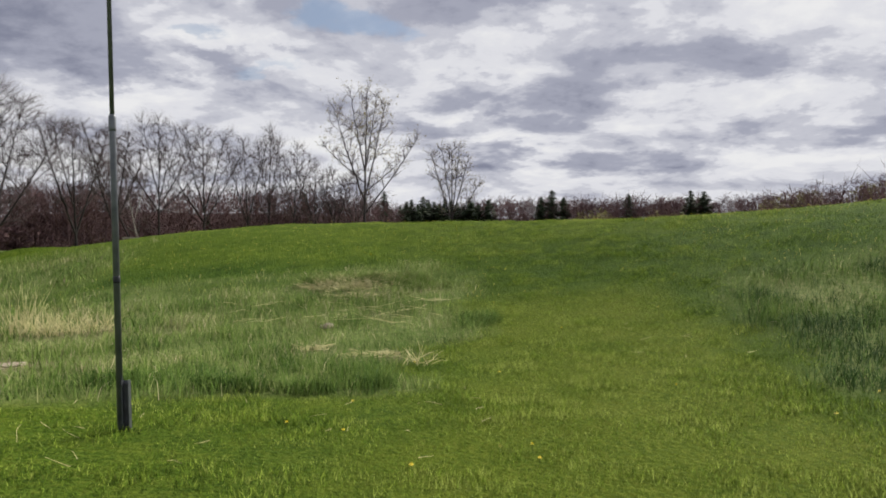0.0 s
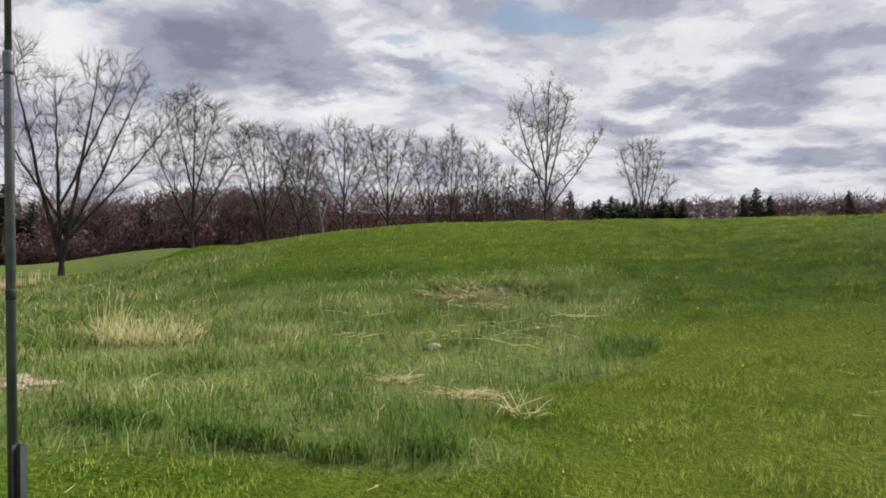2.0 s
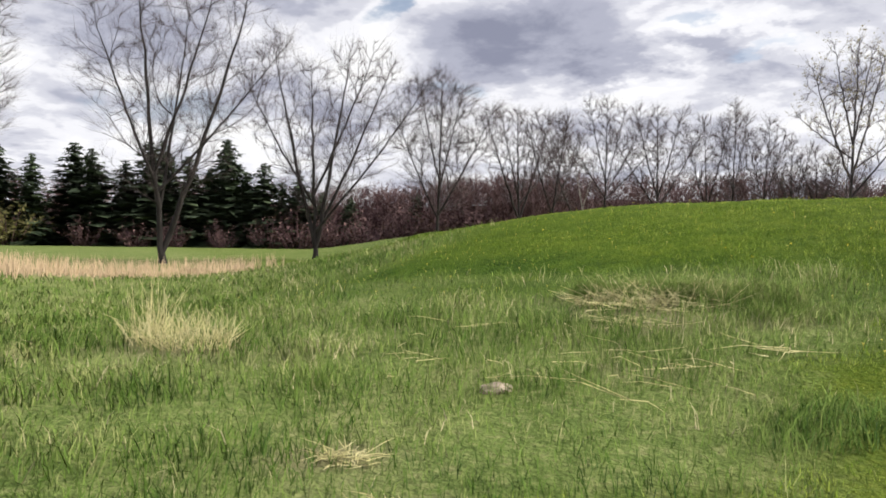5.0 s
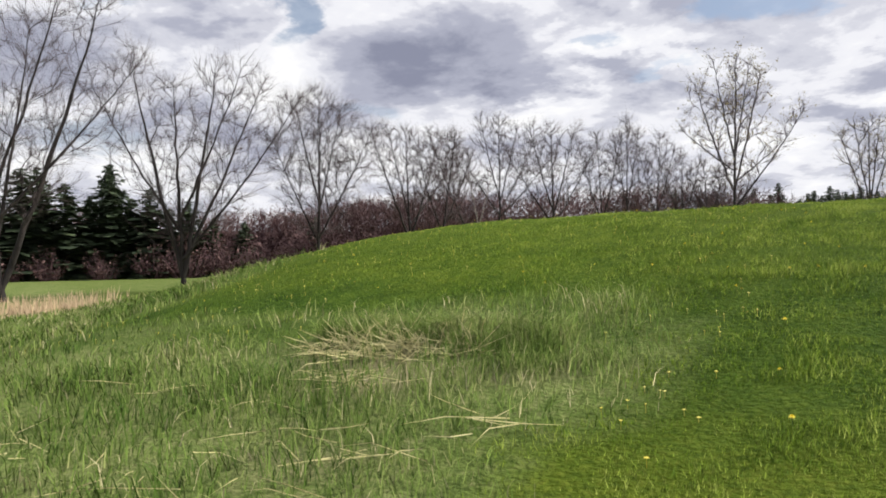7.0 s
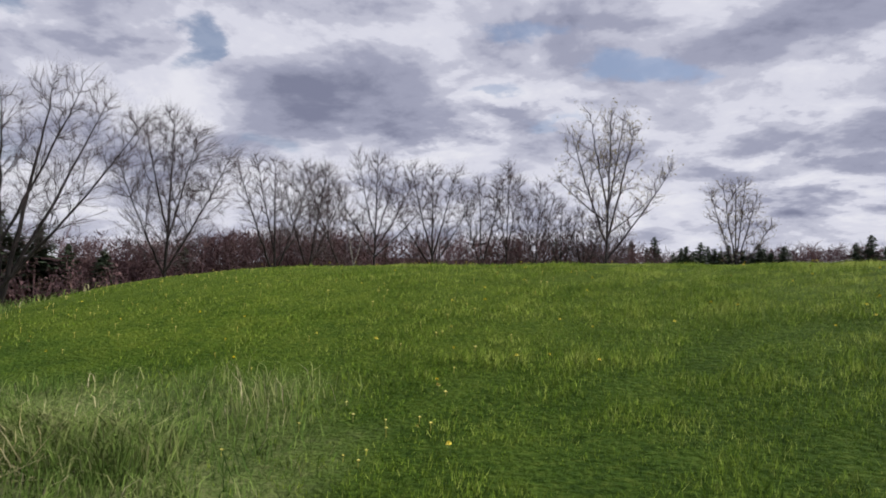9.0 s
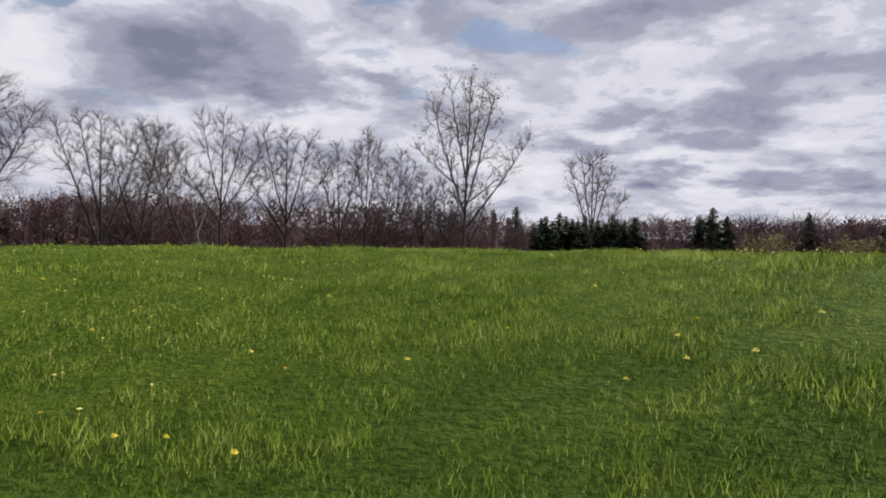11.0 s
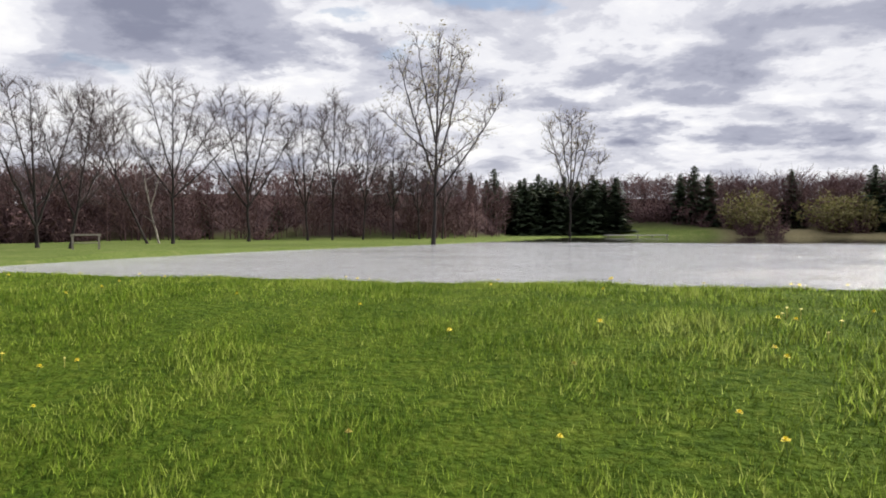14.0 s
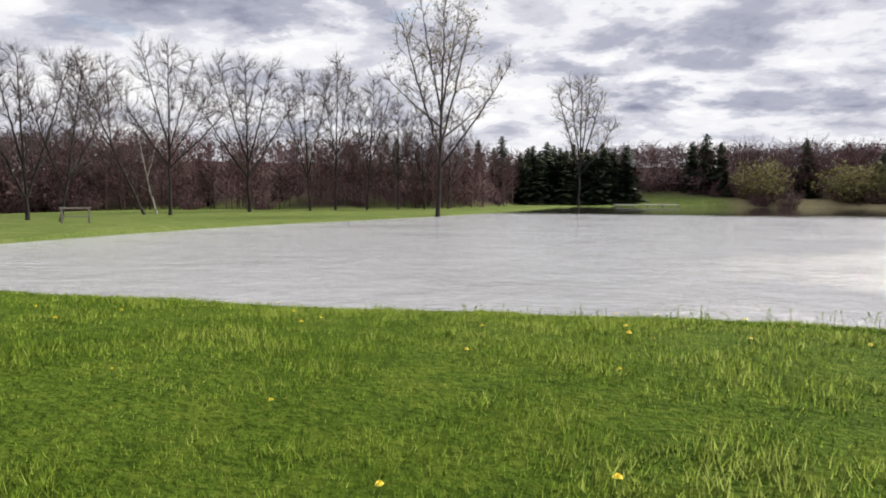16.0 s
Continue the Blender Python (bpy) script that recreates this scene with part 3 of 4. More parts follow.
def bare_tree(x, y, stems, seed, base_r=0.3, limbs=420, tips=6000, fine=0.011, reach=0.17, bark=None, buds=0, label="", low=0.2, sink=0.15, name="bare_tree"):
    """stems: (height of the fork, lateral end, end height, girth), lateral as seen from the walk.
    The crown grows by joining points strewn round the stems to the nearest wood below them."""
    rng = np.random.default_rng(seed)
    z0 = float(land(x, y)) - sink
    away = np.array([x - 3.0, y - 13.0])
    away /= np.hypot(*away)
    lat, dep = np.array([away[1], -away[0], 0]), np.array([away[0], away[1], 0])
    pos, par, stem_r, heading = [], [], [], []
    seg, paths, main = [], [], None
    for fork, dx, top, girth in stems:
        first = main is None
        dd = 0.0 if first else rng.uniform(-0.75, 0.75) * (abs(dx) + 0.6)
        s0 = np.zeros(3)
        if not first:
            k = next((i for i in range(len(main) - 1) if main[i + 1][2] > fork), 0)
            s0 = main[k] + (main[k + 1] - main[k]) * (fork - main[k][2]) / (main[k + 1][2] - main[k][2])
        e = lat * dx + dep * dd + np.array([0, 0, top * 0.97])
        n = 14
        pts = curve_points(s0, s0 + (e - s0) * np.array([0.56, 0.56, 0.48]), e, n)
        pts[1:-1] += rng.normal(0, 0.0022, (n - 1, 3)) * top * np.array([1, 1, 0.3])
        r0 = base_r * girth * 0.44
        rad = r0 * (1 - np.arange(n + 1) / n) ** 0.85 + fine * 1.3
        if first:
            rad[0] *= 1.45
            rad[1] *= 1.08
            main = pts
        for a, b, r, s in zip(pts, pts[1:], rad, rad[1:]):
            seg.append((a, b, r, s))
        paths.append((pts, top - fork, top))
        fine_pts = np.concatenate([pts[i] + (pts[i + 1] - pts[i]) * np.linspace(0, 1, 4, endpoint=False)[:, None] for i in range(n)])
        d = np.gradient(fine_pts, axis=0)
        d /= np.linalg.norm(d, axis=1, keepdims=True) + 1e-9
        for i, q in enumerate(fine_pts):
            pos.append(q), par.append(-1), stem_r.append(rad[min(i // 4, n)]), heading.append(d[i])
    roots = len(pos)
    # points that the crown grows towards
    goals = []
    share = np.array([p[1] for p in paths])
    for j in rng.choice(len(paths), limbs, p=share / share.sum()):
        pts, length, top = paths[j]
        s = low + (1 - low) * rng.random() ** 0.95
        at = pts[min(int(s * 14), 13)] + (pts[min(int(s * 14), 13) + 1] - pts[min(int(s * 14), 13)]) * (s * 14 - min(int(s * 14), 13))
        wide = top * reach * (0.42 + 0.75 * math.sin(math.pi * min(1.0, 0.12 + 0.88 * s) ** 0.9))
        rho, az = math.sqrt(rng.random()), rng.uniform(0, 2 * math.pi)
        lift = wide * rho * rng.uniform(0.1, 0.7) + (0.05 * top * math.sqrt(max(0, 1 - rho * rho)) * rng.random() if s > 0.8 else 0)
        goals.append((rho * wide, at + np.array([math.cos(az) * rho * wide, math.sin(az) * rho * wide, lift])))
    goals.sort(key=lambda g: g[0])
    P = np.zeros((roots + limbs * 8, 3))
    P[:roots] = pos
    H = np.zeros(P.shape)
    H[:roots] = heading
    count = roots
    for _, q in goals:
        v = q - P[:count]
        dist = np.linalg.norm(v, axis=1) + 1e-6
        rise = v[:, 2] / dist
        along = (v * H[:count]).sum(1) / dist
        cost = dist * (1 + 2.2 * np.maximum(0, 0.84 - along) + 0.7 * np.maximum(0, 0.45 - rise)) + (P[:count, 2] < top * 0.12) * 3
        k = int(np.argmin(cost))
        if dist[k] < 0.22:
            continue
        n = int(np.clip(dist[k] / 0.55, 2, 7))
        pts = curve_points(P[k], P[k] + H[k] * dist[k] * 0.34, q, n)[1:]
        pts[:-1] += rng.normal(0, 0.012, (n - 1, 3)) * min(1.0, dist[k])
        last = k
        for p in pts:
            P[count] = p
            d = p - P[last]
            H[count] = d / (np.linalg.norm(d) + 1e-9)
            par.append(last)
            last = count
            count += 1
    par = np.array(par)
    load = np.zeros(count)
    kids = np.bincount(par[par >= 0], minlength=count)
    load[(kids == 0) & (np.arange(count) >= roots)] = 1
    for i in range(count - 1, roots - 1, -1):
        load[par[i]] += load[i]
    rad = fine * np.maximum(load, 1) ** 0.45
    idx = np.arange(roots, count)
    a, b = P[par[idx]], P[idx]
    ra = np.where(par[idx] < roots, rad[idx], rad[par[idx]]) * 1.02
    thick = rad[idx] > fine * 1.5
    root = new(name)
    root.location = (x, y, z0)
    v, t = tubes([q[0] for q in seg], [q[1] for q in seg], [q[2] for q in seg], [q[3] for q in seg], 8)
    new("trunk", raw_mesh("trunk", v, t, bark or BARK, smooth=True)).parent = root
    v, t = tubes(a[thick], b[thick], ra[thick], rad[idx][thick], 4)
    part_of(root, "branches", raw_mesh("branches", v, t, bark or BARK))
    # fine twigs, most of them towards the outside of the crown
    pick = rng.choice(idx, tips, p=rad[idx] ** -0.5 / (rad[idx] ** -0.5).sum())
    back = P[par[pick]]
    p0 = back + (P[pick] - back) * rng.random((tips, 1))
    out = H[pick] + rng.normal(0, 0.30, (tips, 3)) + np.array([0, 0, 0.15])
    out /= np.linalg.norm(out, axis=1, keepdims=True)
    p1 = p0 + out * rng.uniform(0.35, 1.3, (tips, 1)) * (0.6 + top / 25)
    v, t = joined([tubes(a[~thick], b[~thick], ra[~thick], rad[idx][~thick], 3), tubes(p0, p1, np.full(tips, fine * 0.8), np.zeros(tips), 3)])
    part_of(root, "twigs", raw_mesh("twigs", v, t, TWIG))
    if buds:
        ends = p1[rng.permutation(tips)[:buds]]
        c = np.repeat(ends, 3, 0) + rng.normal(0, 0.07, (len(ends) * 3, 3))
        a, b = rng.normal(0, 0.055, c.shape), rng.normal(0, 0.055, c.shape)
        v = np.stack([c - a, c + a, c + b], 1).reshape(-1, 3)
        part_of(root, "buds", raw_mesh("buds", v, np.arange(len(v)).reshape(-1, 3), BUD))
    return tagged(root, label or "tall leafless deciduous tree with ascending grey-brown branches", "tree", kind="")


GROVE = [
    # x, y, stems, base radius
    (-39.5, 20.0, [(0, -0.5, 14.5, 1.0), (1.8, 3.0, 13.5, 0.7), (2.5, -3.5, 12.5, 0.6), (3.5, 1.5, 14, 0.5), (3.0, 4.5, 10.5, 0.45)], 0.36),
    (-34.5, 30.0, [(0, -1.5, 17.5, 0.85), (0.7, 4.6, 17.5, 0.85), (3.0, 1.4, 15.5, 0.5), (4.5, -3.8, 14.5, 0.45), (5.0, 2.6, 17.5, 0.5), (4.0, 6.2, 13.5, 0.4)], 0.42),
    (-31.3, 38.1, [(0, -0.4, 12.6, 0.75), (0.9, -2.6, 14.0, 0.75), (0.9, 1.9, 13.8, 0.75), (1.6, 4.4, 12.8, 0.6), (3.4, -4.2, 11.5, 0.4), (4.0, 3.2, 13.6, 0.45), (1.8, 5.8, 11.2, 0.45)], 0.40),
    (-27.5, 45.2, [(0, 0.2, 12.2, 0.9), (2.2, -2.6, 9.0, 0.45), (2.4, 3.2, 9.6, 0.5), (4.5, -1.3, 11.4, 0.45), (4.2, 1.5, 11.3, 0.45)], 0.27),
    (-28.9, 57.9, [(0, -0.3, 11.0, 0.8), (1.4, -2.8, 10.2, 0.6), (1.4, 2.4, 10.6, 0.6), (3.2, -1.6, 11.2, 0.45), (2.6, 4.2, 9.5, 0.4)], 0.27),
    (-25.6, 56.5, [(0, 1.4, 10.2, 0.8), (1.8, -1.6, 9.0, 0.5), (2.2, 2.8, 8.8, 0.45)], 0.20),
    (-27.0, 69.8, [(0, 0.1, 13.9, 0.9), (3.6, 5.2, 10.5, 0.5), (3.8, -3.6, 10.6, 0.45), (5.2, -1.6, 13.4, 0.45), (5.0, 1.8, 13.2, 0.45), (4.2, 3.4, 11.8, 0.35)], 0.25),
    (-29.5, 70.5, [(0, -4.6, 13.2, 0.9), (5.0, -5.8, 12.0, 0.4), (5.5, -2.4, 12.8, 0.4)], 0.19),
    (-26.4, 81.5, [(0, -0.2, 15.0, 0.85), (3.2, -4.8, 12.0, 0.5), (3.2, 4.4, 12.6, 0.5), (4.4, -2.4, 14.8, 0.5), (4.4, 2.2, 14.6, 0.5)], 0.32),
    (-23.2, 88.0, [(0, -0.6, 14.6, 0.8), (3.2, -2.6, 13.2, 0.5), (3.6, 2.0, 14.4, 0.5)], 0.24),
    (-21.4, 90.2, [(0, 0.3, 16.2, 0.9), (5.2, -1.2, 14.6, 0.4), (5.4, 1.5, 14.8, 0.4)], 0.22),
    (-19.3, 94.0, [(0, 0.8, 14.8, 0.8), (4.2, -1.6, 13.8, 0.45), (4.6, 2.4, 13.4, 0.45)], 0.22),
    (-17.0, 98.0, [(0, 0.0, 12.8, 0.8), (3.2, -2.2, 11.6, 0.45), (3.4, 2.0, 12.0, 0.45)], 0.20),
    (-14.5, 100.0, [(0, -0.4, 11.8, 0.8), (3.2, -2.0, 11.0, 0.45), (3.0, 2.0, 11.4, 0.45)], 0.20),
    (-12.2, 102.0, [(0, 0.3, 11.6, 0.8), (3.2, 2.2, 10.4, 0.45), (3.0, -1.8, 10.9, 0.45)], 0.18),
]
for i, (x, y, stems, br) in enumerate(GROVE):
    stems = [(f, dx, top * (0.93 if y > 50 else 0.96), g) for f, dx, top, g in stems]
    near = y < 50
    tagged(bare_tree(x, y, stems, 100 + i, br, limbs=1300 if near else 700 if len(stems) > 3 else 450, tips=8600 if near else 4200 if len(stems) > 3 else 2800, fine=0.0068 if near else 0.0092 if y < 75 else 0.0115, reach=0.165 if near else 0.125, low=0.2 if near else 0.27), group="bare trees along the pond")

bare_tree(-29.8, 72.5, [(0, -1.6, 8.5, 0.9), (3.0, 0.6, 8.0, 0.5)], 140, 0.15, limbs=110, tips=900, fine=0.011, bark=BIRCH, label="slim pale-barked leaning birch at the pond edge", name="birch_tree")
bare_tree(-8.5, 78.4, [(0, 0.5, 17.6, 0.9), (5.6, -3.0, 16.4, 0.55), (6.0, 2.6, 17.0, 0.5), (4.2, 5.6, 12.4, 0.45), (8.6, -1.3, 17.3, 0.45), (9.0, 1.6, 17.4, 0.45), (7.5, -4.2, 11.8, 0.3), (6.5, 4.4, 10.6, 0.3)], 150, 0.36, limbs=420, tips=2600, fine=0.014, low=0.34, reach=0.10, buds=900, label="tall open-crowned tree with bursting buds at the water's edge")
bare_tree(1.7, 141.0, [(0, 0.2, 20.5, 0.8), (6.0, -3.8, 19.6, 0.55), (6.0, 3.4, 18.6, 0.55), (7.0, -1.8, 20.6, 0.5), (7.0, 1.6, 20.4, 0.5), (5.0, 5.6, 13.6, 0.4)], 151, 0.40, limbs=420, tips=2600, fine=0.021, low=0.34, reach=0.12, buds=1400, label="rounded tree with opening buds on the far bank")


# ---- conifers ----
def conifer_meshes(seed, h=1.0):
    """A spruce of unit height: a trunk and whorls of drooping, ragged sprays."""
    rng = np.random.default_rng(seed)
    vs, tone = [], []
    for k in range(40):
        s = k / 40
        z = 0.05 + 0.93 * s
        reach = 0.25 * (1 - s) ** 0.6 * rng.uniform(0.8, 1.1) + 0.008
        count = int(15 - 7 * s)
        for j in range(count):
            az = rng.uniform(0, 2 * math.pi)
            d = np.array([math.cos(az), math.sin(az), 0])
            side = np.array([-d[1], d[0], 0])
            r = reach * rng.uniform(0.6, 1.15)
            droop = rng.uniform(-0.30, 0.12) * r
            for u in range(4):
                a0 = np.array([0, 0, z]) + d * r * (0.05 + 0.2 * u) + np.array([0, 0, droop * 0.2 * u])
                tip = np.array([0, 0, z]) + d * r * (0.38 + 0.2 * u) + side * rng.uniform(-0.25, 0.25) * r + np.array([0, 0, droop + rng.uniform(-0.02, 0.012)])
                w = side * r * rng.uniform(0.14, 0.28) + np.array([0, 0, rng.uniform(-0.012, 0.012)])
                vs += [a0 - w, a0 + w, tip]
                tone += [rng.uniform(0.1, 0.8)] * 3
    v = np.array(vs) * h
    crown = raw_mesh("needles", v, np.arange(len(v)).reshape(-1, 3), NEEDLE, {"tone": tone})
    tv, tt = tubes([(0, 0, 0), (0, 0, 0.5)], [(0, 0, 0.5), (0, 0, 0.97)], [0.02, 0.012], [0.012, 0.003], 7)
    return crown, raw_mesh("trunk", tv, tt, BARK)


def conifer(seed):
    root = new("conifer")
    crown, stem = conifer_meshes(seed)
    new("needles", crown).parent = root
    new("trunk", stem).parent = root
    return tagged(root, "dark green spruce with dense drooping branches", "conifer", "conifers at the meadow edge")


CONIFERS = [(-84, 52, 12), (-80, 57, 13), (-76.5, 60, 11.5), (-73.5, 63.5, 12.5), (-70.5, 66.5, 11), (-67.5, 69.5, 9.5), (-63, 74, 7), (-57, 80, 6), (-86, 46, 11), 
            (-15.5, 146, 5.5), (-13, 148, 6.5), (-10.6, 147, 7.5), (-8.6, 149, 9.4), (-6.2, 147, 10.6), (-4.0, 149, 11.4), (-1.8, 151, 10.4), (0.6, 150, 11), (3.0, 151, 10.2), (5.4, 149, 11), (7.4, 151, 9.4), (9.5, 152, 10.2),
            (21.5, 160, 10), (24, 161, 11.5), (26.4, 160, 10.2), (40, 158, 11), (51, 151, 11.5), (53.8, 151, 11.3), (-82, 60, 12), (-77, 66, 13), (-88, 52, 13), (-90, 44, 12), (-12, 151, 10), (-7.4, 152, 10.6), (-3, 153, 11), (1.8, 154, 10.8), (6.4, 154, 10.4), (-82, 55, 10.5), (-78.5, 58.5, 11), (-75, 62, 10), (-72, 65, 9.6), (-69, 68, 8.6), (-65.5, 71.5, 7.4), (-5, 146, 9.6), (-0.6, 148, 9.8), (4.2, 149, 9.4), (-40, 98, 5.0), (-33, 103, 4.5), (-21, 112, 4.8)]
protos = [conifer(s) for s in (1, 2, 3)]
crng = random.Random(5)
for i, (x, y, h) in enumerate(CONIFERS):
    w = crng.uniform(1.15, 1.6) * h * (1.1 if x < -45 else 1.0)
    m = Matrix.LocRotScale((x, y, float(land(x, y)) - 0.2), Euler((0, 0, crng.uniform(0, 6.28))), (w, w, h))
    if i < 3:
        protos[i].matrix_basis = m
    else:
        base = protos[i % 3]
        c = copy_thing(base, Matrix.Identity(4))
        c.matrix_basis = m


# ---- bushes ----
def bush_meshes(seed, stems=60, leaves=900):
    """A rounded thicket of unit height: thin stems and many small leaf flecks."""
    rng = np.random.default_rng(seed)
    az, rr, hh = rng.uniform(0, 6.28, stems), np.sqrt(rng.random(stems)), rng.uniform(0.55, 1.0, stems)
    top = np.stack([np.cos(az) * rr * 0.62, np.sin(az) * rr * 0.62, hh * np.sqrt(1 - 0.6 * rr * rr)], 1)
    foot = top * np.array([0.25, 0.25, 0]) 
    v, t = tubes(foot, top, np.full(stems, 0.012), np.zeros(stems), 3)
    k = rng.integers(0, stems, leaves)
    s = rng.uniform(0.25, 1.02, leaves)[:, None]
    c = foot[k] + (top[k] - foot[k]) * s + rng.normal(0, 0.045, (leaves, 3))
    a, b = rng.normal(0, 0.016, c.shape), rng.normal(0, 0.030, c.shape)
    lv = np.stack([c - a, c + a, c + b], 1).reshape(-1, 3)
    lv[:, 2] = np.maximum(lv[:, 2], 0.0)
    return raw_mesh("stems", v, t, WOODS, {"tone": np.full(len(v), 0.6)}), lv, np.repeat(rng.random(leaves), 3)


def bush(seed, mat, label, category="bush"):
    root = new("bush")
    stems, lv, tone = bush_meshes(seed, leaves=2600 if mat is WILLOW else 900)
    new("stems", stems).parent = root
    new("leaves", raw_mesh("leaves", lv, np.arange(len(lv)).reshape(-1, 3), mat, {"tone": tone})).parent = root
    return tagged(root, label, category, "bushes on the far bank")


BUSHES = [(31, 154, 4, 1), (35, 153, 4.5, 1), (45.5, 157, 8, 0), (32, 156.5, 8.6, 0), (44.5, 156, 4.5, 1), (48, 154, 4.2, 1), (48.8, 154.5, 7.6, 0), (55, 151, 7.0, 0), (58, 149, 6.0, 0), (61, 147, 4.5, 1), (64, 144, 7.5, 0), (68, 142, 6.5, 0), (72, 137, 6, 1), (76, 130, 7, 0), (79, 120, 6, 1),
          (21, 158, 2.0, 1), (25, 157, 2.5, 1), (12, 157, 2.2, 1), (7, 153, 2.4, 1), (-1, 158, 5, 1), (3, 159, 4.5, 1), (8, 158, 5, 1), (11, 160, 6, 1), (14, 159, 5.5, 1), (17, 160, 6.5, 1), (20, 161, 6, 1), (23, 160, 6.5, 1), (26, 160, 5, 1), (30, 160, 6, 1), (-87, 44, 6, 0), (-82, 50, 4.5, 1), (-78, 54, 4, 1), (-75, 57, 4.5, 1), (-71.5, 61, 4, 1), (-68, 65, 4.5, 1), (-66, 68, 6, 1), (-63, 71, 6.5, 1), (-60, 74, 6, 1), (-57, 77, 6.5, 1), (-54, 79, 6, 1), (-50, 81, 6, 1), (-46, 83, 5, 1), (-22, 100, 2.6, 1), (-30, 92, 2.8, 1), (-36, 88, 2.6, 1), (-13, 116, 2.4, 1), (-17, 108, 2.5, 1), (-44, 83, 3.0, 1), (-10, 128, 2.8, 1)]
kinds = [bush(11, WILLOW, "rounded yellow-green willow bush coming into leaf"), bush(12, WOODS, "leafless reddish-brown bush of dense twigs")]
used = set()
for x, y, h, k in BUSHES:
    w = crng.uniform(0.85, 1.3) * h
    y = y - 5 if x > 27 and y > 140 else y
    m = Matrix.LocRotScale((x, y, float(land(x, y)) - 0.08 * h), Euler((0, 0, crng.uniform(0, 6.28))), (w, w, h))
    ob = kinds[k] if k not in used else copy_thing(kinds[k], Matrix.Identity(4))
    used.add(k)
    ob.matrix_basis = m


# ---- woods ----
def build_woods():
    rng = np.random.default_rng(77)
    spots = []
    tries = 0
    while len(spots) < 1580 and tries < 60000:
        tries += 1
        r = rng.random()
        edge = r < 0.15
        if r < 0.07:
            x = rng.uniform(-104, -60)
            y = 61 + 1.04 * (x + 84) + rng.exponential(7)
        elif edge:
            x = rng.uniform(-73, -44)
            y = 73 + 0.5 * (x + 72) + rng.exponential(6)
        elif r < 0.42:
            x = rng.uniform(-72, -8)
            y = 96 + 0.75 * (x + 30) - 2 + rng.exponential(11)
        elif r < 0.77:
            x = rng.uniform(-14, 80)
            y = 161 + rng.exponential(10) - (0 if x < 70 else (x - 70) * 0.8)
        elif r < 0.82:
            x, y = rng.uniform(27, 54), rng.uniform(154, 166)
        elif r < 0.92:
            x, y = 56 + rng.exponential(9), rng.uniform(34, 150)
        else:
            x, y = -92 - rng.exponential(10), rng.uniform(15, 90)
        if shore_distance(np.array(x), np.array(y)) > 6 and (edge or not (-90 < x < -55 and y < 82 + 0.5 * (x + 60))):
            spots.append((x, y))
    spots = np.array(spots)
    z = land(spots[:, 0], spots[:, 1])
    h = rng.uniform(6.2, 9.0, len(spots)) * (1 - 0.48 * wood_depth(spots[:, 0], spots[:, 1])) * np.where((spots[:, 1] > 150) | (spots[:, 0] > 50), 1.2, 1.0)
    parts, tones = [], []
    base = np.concatenate([spots, z[:, None] - 0.3], 1)
    lean = rng.normal(0, 0.05, (len(spots), 2)) * h[:, None]
    top = base + np.concatenate([lean, h[:, None]], 1)
    parts.append(tubes(base, base + (top - base) * 0.94, 0.025 + 0.005 * h, np.zeros(len(h)), 4))
    tones.append(np.repeat(rng.uniform(0.15, 0.9, len(h)), 5))
    nb = 24
    k = np.repeat(np.arange(len(h)), nb)
    s = rng.uniform(0.10, 0.98, len(k))
    p0 = base[k] + (top[k] - base[k]) * s[:, None] * 0.92
    az = rng.uniform(0, 6.28, len(k))
    ln = h[k] * rng.uniform(0.14, 0.34, len(k)) * (0.35 + 0.85 * np.sin(np.pi * (0.1 + 0.8 * s)))
    d = np.stack([np.cos(az) * 0.75, np.sin(az) * 0.75, np.full(len(k), 0.6)], 1) + rng.normal(0, 0.15, (len(k), 3))
    p1 = p0 + d * ln[:, None]
    w = np.cross(d, rng.normal(0, 1, d.shape))
    w = w / (np.linalg.norm(w, axis=1, keepdims=True) + 1e-6) * (0.030 + 0.004 * ln[:, None])
    v = np.stack([p0 - w, p0 + w, p1], 1).reshape(-1, 3)
    parts.append((v, np.arange(len(v)).reshape(-1, 3)))
    tk = rng.uniform(0.1, 1.0, len(h))
    tones.append(np.repeat(tk[k], 3))
    nt = 4
    kk = np.repeat(np.arange(len(k)), nt)
    s2 = rng.uniform(0.15, 1.0, len(kk))
    q0 = p0[kk] + (p1 - p0)[kk] * s2[:, None]
    d2 = d[kk] * 0.4 + rng.normal(0, 0.45, (len(kk), 3)) + np.array([0, 0, 0.2])
    q1 = q0 + d2 * (ln[kk] * rng.uniform(0.35, 0.8, len(kk)))[:, None]
    w = np.cross(d2, rng.normal(0, 1, d2.shape))
    w = w / (np.linalg.norm(w, axis=1, keepdims=True) + 1e-6) * 0.041
    v = np.stack([q0 - w, q0 + w, q1], 1).reshape(-1, 3)
    parts.append((v, np.arange(len(v)).reshape(-1, 3)))
    tones.append(np.repeat(np.clip(tk[k][kk] + rng.normal(0, 0.1, len(kk)), 0, 1), 3))
    v, t = joined(parts)
    return tagged(new("woods", raw_mesh("woods", v, t, WOODS, {"tone": np.concatenate(tones)})), "dense leafless purple-brown woodland beyond the meadow", "woods", kind="stuff")


build_woods()


# ---- grass ----
def scatter(rng, count, keep):
    xs, ys = [], []
    got = 0
    while got < count:
        x, y = rng.uniform(-24, 18, 400000), rng.uniform(3.6, 31.5, 400000)
        ok = rng.random(400000) < keep(x, y)
        xs.append(x[ok]), ys.append(y[ok])
        got += ok.sum()
    return np.concatenate(xs)[:count], np.concatenate(ys)[:count]


